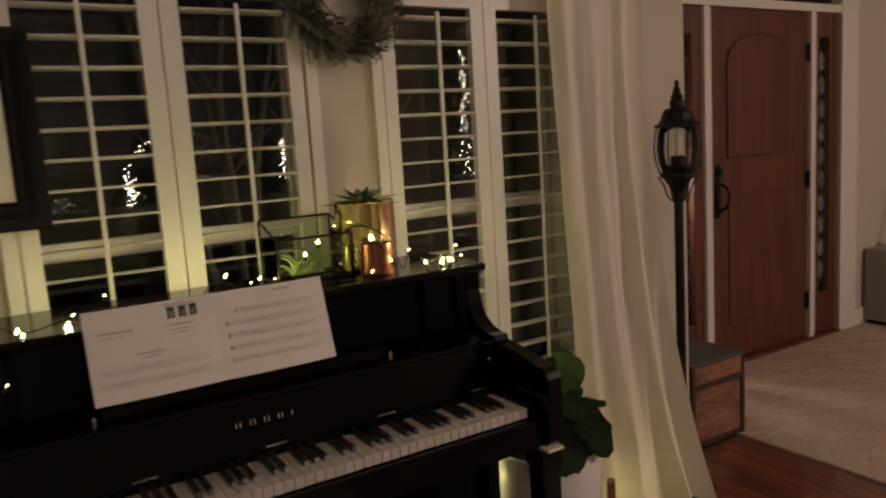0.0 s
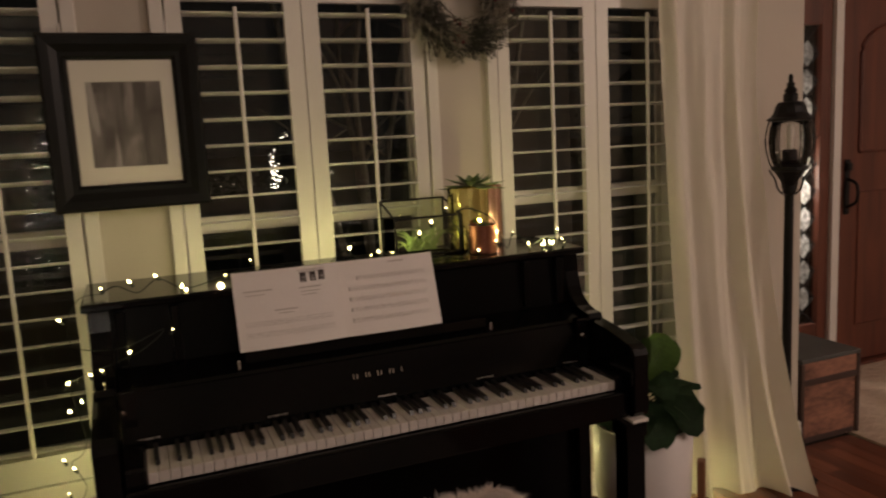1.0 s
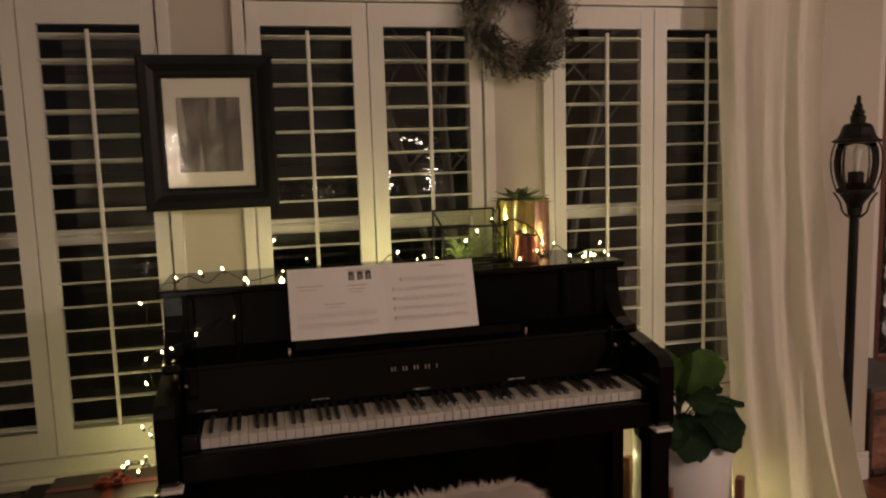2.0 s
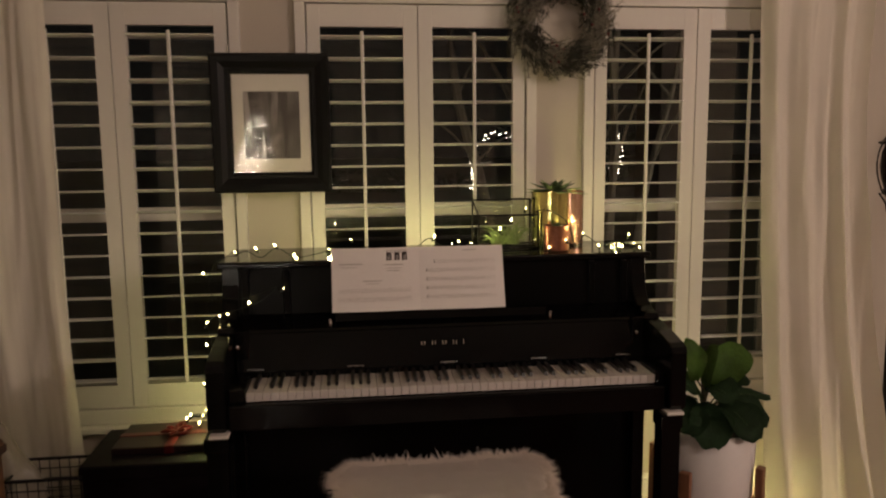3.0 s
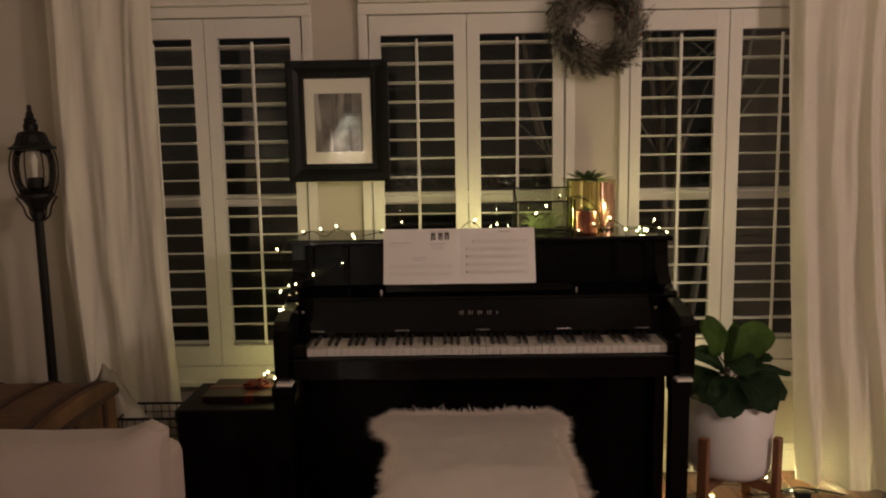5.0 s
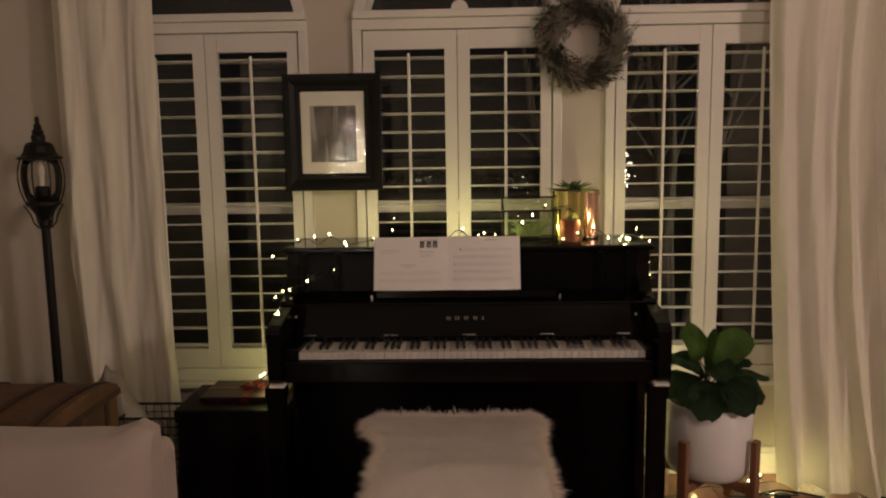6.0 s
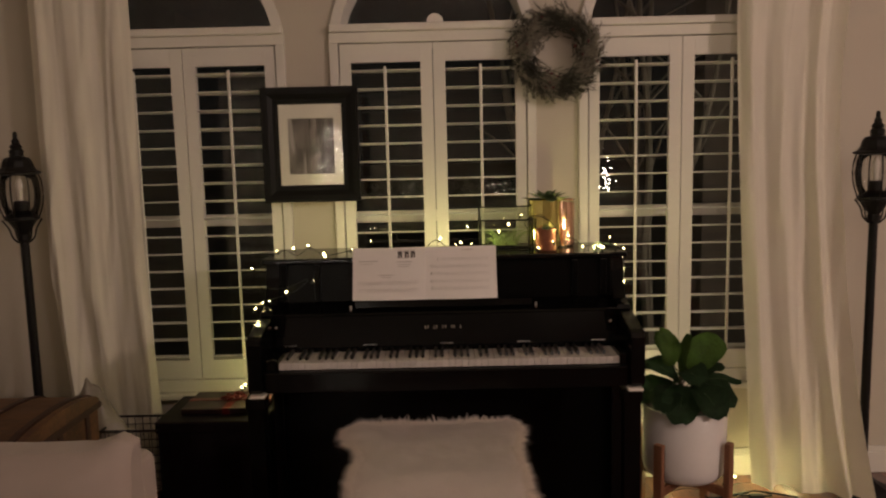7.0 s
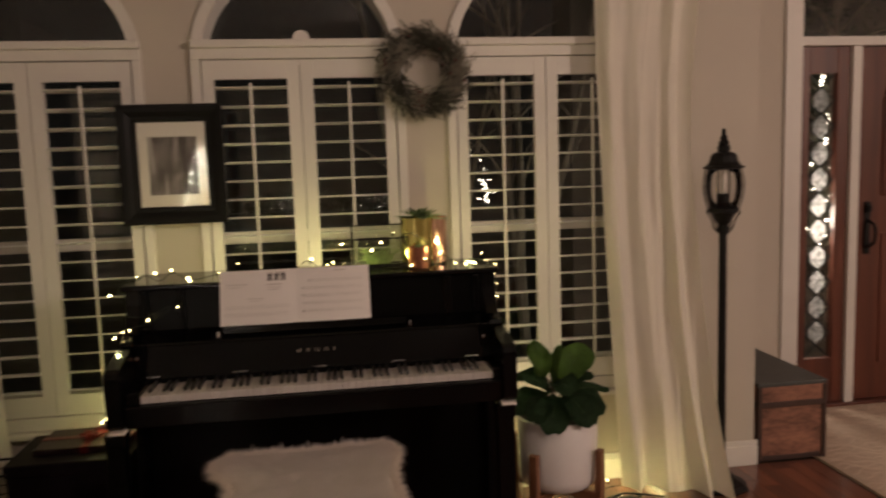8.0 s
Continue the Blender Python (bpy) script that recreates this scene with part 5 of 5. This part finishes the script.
part("sack", bm, BAG, bag, smooth=True)

# ---- sofa ----
sofa = thing("sofa", (-0.95, 0.3, 0), "off-white slipcovered sofa with loose back cushions", "sofa")


def cushion(x0, x1, y0, y1, z0, z1, puff, pull):
    """A stuffed cushion with pulled-out corners."""
    bm = bmesh.new()
    bmesh.ops.create_cube(bm, size=2.0)
    bmesh.ops.subdivide_edges(bm, edges=bm.edges, cuts=19, use_grid_fill=True)
    cx, cy, cz = (x0 + x1) / 2, (y0 + y1) / 2, (z0 + z1) / 2
    for v in bm.verts:
        x, y, z = v.co
        thick = (1 - abs(x) ** puff * 0.62) * (1 - abs(z) ** puff * 0.62)
        edge = (abs(x) * abs(z)) ** 9 * pull * 0.3
        q = min(1, max(0, (abs(x) - 0.72) / 0.21))
        sag = (-0.016 + 0.027 * q * q * (3 - 2 * q) - 0.020 * max(0, (abs(x) - 0.93) / 0.07)) * max(0, z)
        w = 0.012 * noise.noise(Vector((x * 2.6, y, z * 2.2))) + 0.006 * noise.noise(Vector((x * 7, y, z * 5)))
        v.co = Vector((cx + x * (x1 - x0) / 2 * (1 + edge), cy + y * (y1 - y0) / 2 * thick + w, cz + z * (z1 - z0) / 2 * (1 + edge) + sag))
    return bm


part("frame", boxed(-1.72, -0.242, 0.66, 0.80, 0.10, 0.735, 0.035, 4), SOFA, sofa)
part("seat_base", boxed(-1.72, -0.21, -0.12, 0.66, 0.10, 0.40, 0.02, 3), SOFA, sofa)
part("arm", boxed(-0.36, -0.205, -0.10, 0.655, 0.401, 0.60, 0.05, 4), SOFA, sofa)
for a, b in ((-0.95, -0.222), (-1.68, -0.955)):
    part("back_cushion", cushion(a, b, 0.50, 0.72, 0.40, 0.822, 5, 0.06), SOFA, sofa, "plump back cushion with pointed corner", True)
    part("seat_cushion", boxed(a - 0.0, b - 0.14 if b > -0.5 else b, -0.12, 0.50, 0.402, 0.52, 0.04, 4), SOFA, sofa)
for x in (-1.66, -0.25):
    for y in (-0.06, 0.72):
        part("foot", boxed(x - 0.03, x + 0.03, y - 0.03, y + 0.03, 0.0, 0.10, 0.004), WALNUT, sofa)

# ---- lit tree behind the camera, seen in the glass ----
xt, yt = -0.70, -3.0
tree = thing("christmas_tree", (xt, yt, 0), "green Christmas tree with small white lights", "Christmas tree")
part("trunk", lathe(bmesh.new(), [(0.04, 0.0), (0.035, 0.5), (0.012, 1.8)], xt, yt, 10), BARK, tree)
bm = bmesh.new()
rng = random.Random(21)
for k in range(1500):
    h = rng.uniform(0.25, 1.85)
    a = rng.uniform(0, 6.283)
    R = 0.54 * (1 - (h - 0.2) / 1.75)
    p0 = Vector((xt + 0.2 * R * math.cos(a), yt + 0.2 * R * math.sin(a), h))
    p1 = Vector((xt + R * math.cos(a), yt + R * math.sin(a), h - 0.10 * R + rng.uniform(-0.03, 0.06)))
    blade(bm, p0, p1, 0.012)
    for j in range(6):
        q = p0.lerp(p1, 0.35 + 0.11 * j)
        blade(bm, q, q + Vector((rng.uniform(-0.06, 0.06), rng.uniform(-0.06, 0.06), rng.uniform(-0.02, 0.05))), 0.006)
part("branches", bm, NEEDLE, tree)
tb = bmesh.new()
bmesh.ops.create_icosphere(tb, subdivisions=1, radius=0.0058)
tb = data_of("tree_bulb", tb, TREE_BULB)
for k in range(290):
    h = 0.3 + 1.5 * (k / 290) ** 1.2 + rng.uniform(-0.04, 0.04)
    a = 2.39996 * k + rng.uniform(-0.3, 0.3)
    R = (0.54 * (1 - (h - 0.2) / 1.75) + 0.01) * rng.uniform(0.55, 1.02)
    piece("bulb", tb, (xt + R * math.cos(a), yt + R * math.sin(a), h), tree)

# ---- outdoors ----
single("ground", boxed(-60, 80, WB + 0.01, 120, -0.35, -0.15, 0), GROUND, "dark lawn and street at night", "ground", kind="structure")
porch = thing("porch_column", (2.9, 5.0, -0.15), "dark porch column outside the windows", "column")
part("shaft", boxed(2.60, 3.2, 5.0, 5.5, -0.15, 4.0, 0.01), DARK_OUT, porch)


def bare_tree(x, y, h, seed):
    t = thing("bare_tree", (x, y, -0.15), "pale bare crape myrtle tree outside", "tree", "trees outside")
    rg = random.Random(seed)
    bm = bmesh.new()
    for k in range(5):
        a = rg.uniform(0, 6.28)
        pts = [Vector((x + 0.05 * math.cos(a), y + 0.05 * math.sin(a), -0.15))]
        for j in range(7):
            pts.append(pts[-1] + Vector((0.10 * math.cos(a) + rg.uniform(-0.05, 0.05), 0.10 * math.sin(a) + rg.uniform(-0.05, 0.05), h / 7)))
        tube(bm, smooth_path(pts, 3), 0.035, 6, 0.25)
        for j in (3, 4, 5, 6):
            q = pts[j]
            e = Vector((rg.uniform(-1, 1), rg.uniform(-1, 1), rg.uniform(0.5, 1.2))).normalized() * 0.7
            tube(bm, smooth_path([q, q + e * 0.5 + Vector((0, 0, 0.05)), q + e], 3), 0.012, 5, 0.3)
    part("trunk", bm, BARK, t)


bare_tree(2.1, 4.6, 3.4, 4)
bare_tree(1.55, 5.2, 3.4, 9)


def garden_tree(x, y, base, top, spread, seed):
    """A small evergreen: trunk, limbs and a loose crown of leaf clumps."""
    t = thing("garden_tree", (x, y, -0.15), "dark leafy evergreen tree beyond the front door", "tree", "trees outside")
    rg = random.Random(seed)
    wood_bm, crown = bmesh.new(), bmesh.new()
    tube(wood_bm, smooth_path([(x, y, -0.15), (x + 0.05, y, 1.0), (x - 0.03, y, base), (x, y, top - 0.5)], 4), 0.07, 7, 0.3)
    for k in range(26):
        a, h = 2.4 * k, base + (top - base) * (k + 0.5) / 26
        reach = spread * (0.45 + 0.55 * math.sin(math.pi * min(1, (h - base) / (top - base) + 0.15))) * rg.uniform(0.6, 1.05)
        tip = Vector((x + reach * math.cos(a), y + reach * math.sin(a), h + rg.uniform(-0.1, 0.25)))
        root = Vector((x, y, h - 0.25))
        tube(wood_bm, smooth_path([root, root.lerp(tip, 0.5) + Vector((0, 0, 0.08)), tip], 3), 0.016, 5, 0.3)
        for j in range(46):
            c = root.lerp(tip, rg.uniform(0.45, 1.08)) + Vector((rg.gauss(0, 0.10), rg.gauss(0, 0.10), rg.gauss(0, 0.09)))
            e = Vector((rg.uniform(-1, 1), rg.uniform(-1, 1), rg.uniform(-0.8, 0.6))).normalized()
            blade(crown, c, c + e * rg.uniform(0.07, 0.12), 0.022)
    part("trunk", wood_bm, BARK, t)
    part("crown", crown, LEAF, t)


garden_tree(5.35, 5.5, 1.7, 3.9, 0.95, 14)


def lit_shrub(x, y, z, w, h, n, seed, label, bulb=None):
    """A far bush wound with small lights."""
    s = thing("lit_shrub", (x, y, -0.15), label, "shrub", "lit shrubs across the street")
    rg = random.Random(seed)
    bm = bmesh.new()
    for k in range(500):
        p = Vector((x + rg.gauss(0, w * 0.45), y + rg.uniform(-0.4, 0.4), -0.15 + (z + h / 2 + 0.15) * rg.random()))
        blade(bm, p, p + Vector((rg.uniform(-1, 1), rg.uniform(-1, 1), rg.uniform(-0.5, 1))) * 0.35, 0.10)
    part("leaves", bm, GROUND, s)
    for k in range(n):
        t = k / n
        piece("bulb", bulb or FAR, (x + w * rg.gauss(0, 0.28) * (1.2 - t), y - 0.5, z - h / 2 + h * t), s)


fb = bmesh.new()
bmesh.ops.create_icosphere(fb, subdivisions=1, radius=0.017)
FAR = data_of("far_bulb", fb, STAR)
fb = bmesh.new()
bmesh.ops.create_icosphere(fb, subdivisions=1, radius=0.0075)
TINY = data_of("tiny_far_bulb", fb, STAR)


def lit_arch(x0, x1, y, top):
    """A far garden arch wound with lights."""
    s = thing("garden_arch", ((x0 + x1) / 2, y, -0.15), "garden arch wound with warm white lights", "arch")
    mid, r = (x0 + x1) / 2, (x1 - x0) / 2
    line = [(x0, y, -0.15), (x0, y, top - 1.1 * r)] + [(mid - r * math.cos(math.pi * k / 12), y, top - 1.1 * r + 1.1 * r * math.sin(math.pi * k / 12)) for k in range(1, 12)] + [(x1, y, top - 1.1 * r), (x1, y, -0.15)]
    part("hoop", tube(bmesh.new(), line, 0.03, 6), IRON, s)
    rg = random.Random(12)
    for x in (x0, x1):
        for k in range(34):
            piece("bulb", FAR, (x + rg.gauss(0, 0.10), y - 0.1, -0.05 + (top - 1.0) * k / 34 + rg.gauss(0, 0.04)), s)
    for k in range(22):
        q = math.pi * (k + 0.5) / 22
        piece("bulb", FAR, (mid - r * math.cos(q) + rg.gauss(0, 0.06), y - 0.1, top - 1.1 * r + 1.1 * r * math.sin(q) + rg.gauss(0, 0.06)), s)


lit_arch(4.65, 6.35, 27, 1.95)
lit_shrub(10.3, 28, 1.15, 0.7, 1.5, 36, 3, "far shrub wound with warm lights")
lit_shrub(-0.9, 27, 0.25, 1.5, 0.45, 15, 2, "low far hedge strung with small warm lights", TINY)
lit_shrub(2.4, 27, 0.20, 2.1, 0.40, 14, 8, "low far hedge strung with small warm lights", TINY)
lit_shrub(17.9, 27, 2.4, 0.8, 5.4, 60, 4, "tall far shrub wound with warm lights")

lit_shrub(6.9, 8.4, 1.45, 0.42, 2.3, 44, 6, "tall slim porch shrub wound with warm lights")

# ---- floor planks and carpet relief ----
rng = random.Random(7)
PW = 0.083
plank_sizes = {}
count = 0
joined = bmesh.new()
x = -1.74
while x < RIGHT:
    y = BACK + rng.uniform(-0.6, 0.0)
    while y < WY:
        L = rng.choice((0.6, 0.9, 1.2))
        y0, y1 = max(y, BACK), min(y + L, WY - 0.002)
        x1 = min(x + PW, RIGHT)
        if y1 - y0 > 0.02 and x1 <= RUG_X + 0.02:
            near = 1.2 < x < RUG_X and y1 > 0.4
            if near and count < 200:
                key = (round(y1 - y0, 3), round(x1 - x, 3))
                if key not in plank_sizes:
                    plank_sizes[key] = data_of("plank", box(bmesh.new(), 0, key[1] - 0.0012, 0, key[0] - 0.0012, -0.012, 0.0, 0.0008, 1), FLOOR)
                piece("plank", plank_sizes[key], (x, y0, 0), sub)
                count += 1
            else:
                box(joined, x, x1 - 0.0012, y0, y1 - 0.0012, -0.012, 0.0)
        y += L
    x += PW
rest = part("plank_floor", joined, FLOOR, sub)
tagged(rest, kind="stuff")

# wavy raised rows of the carpet
verts, faces = [], []
for r in range(70):
    yb = 0.2 + r * 0.038
    n = 150
    for i in range(n):
        x = RUG_X + 0.02 + i * 0.015
        if x > 5.1:
            break
        w = 0.022 * math.sin(x * 21 + 2.2 * math.sin(r * 0.8)) + 0.012 * math.sin(x * 47 + r)
        y = yb + w
        if y > DY - 0.05:
            continue
        x2 = x + 0.015
        y2 = yb + 0.022 * math.sin(x2 * 21 + 2.2 * math.sin(r * 0.8)) + 0.012 * math.sin(x2 * 47 + r)
        k = len(verts)
        if noise.noise((x * 2.5, yb * 2.5, 1)) < -0.2:
            continue
        for px, py in ((x, y), (x2, y2)):
            verts += [(px, py - 0.008, 0.0035), (px, py, 0.0068), (px, py + 0.008, 0.0035)]
        faces += [(k, k + 3, k + 4, k + 1), (k + 1, k + 4, k + 5, k + 2)]
me = bpy.data.meshes.new("carpet_relief")
me.from_pydata(verts, [], faces)
me.materials.append(CARPET_RAISED)
ob = new("carpet_relief", me)
ob.parent = carpet
tagged(ob, kind="stuff")
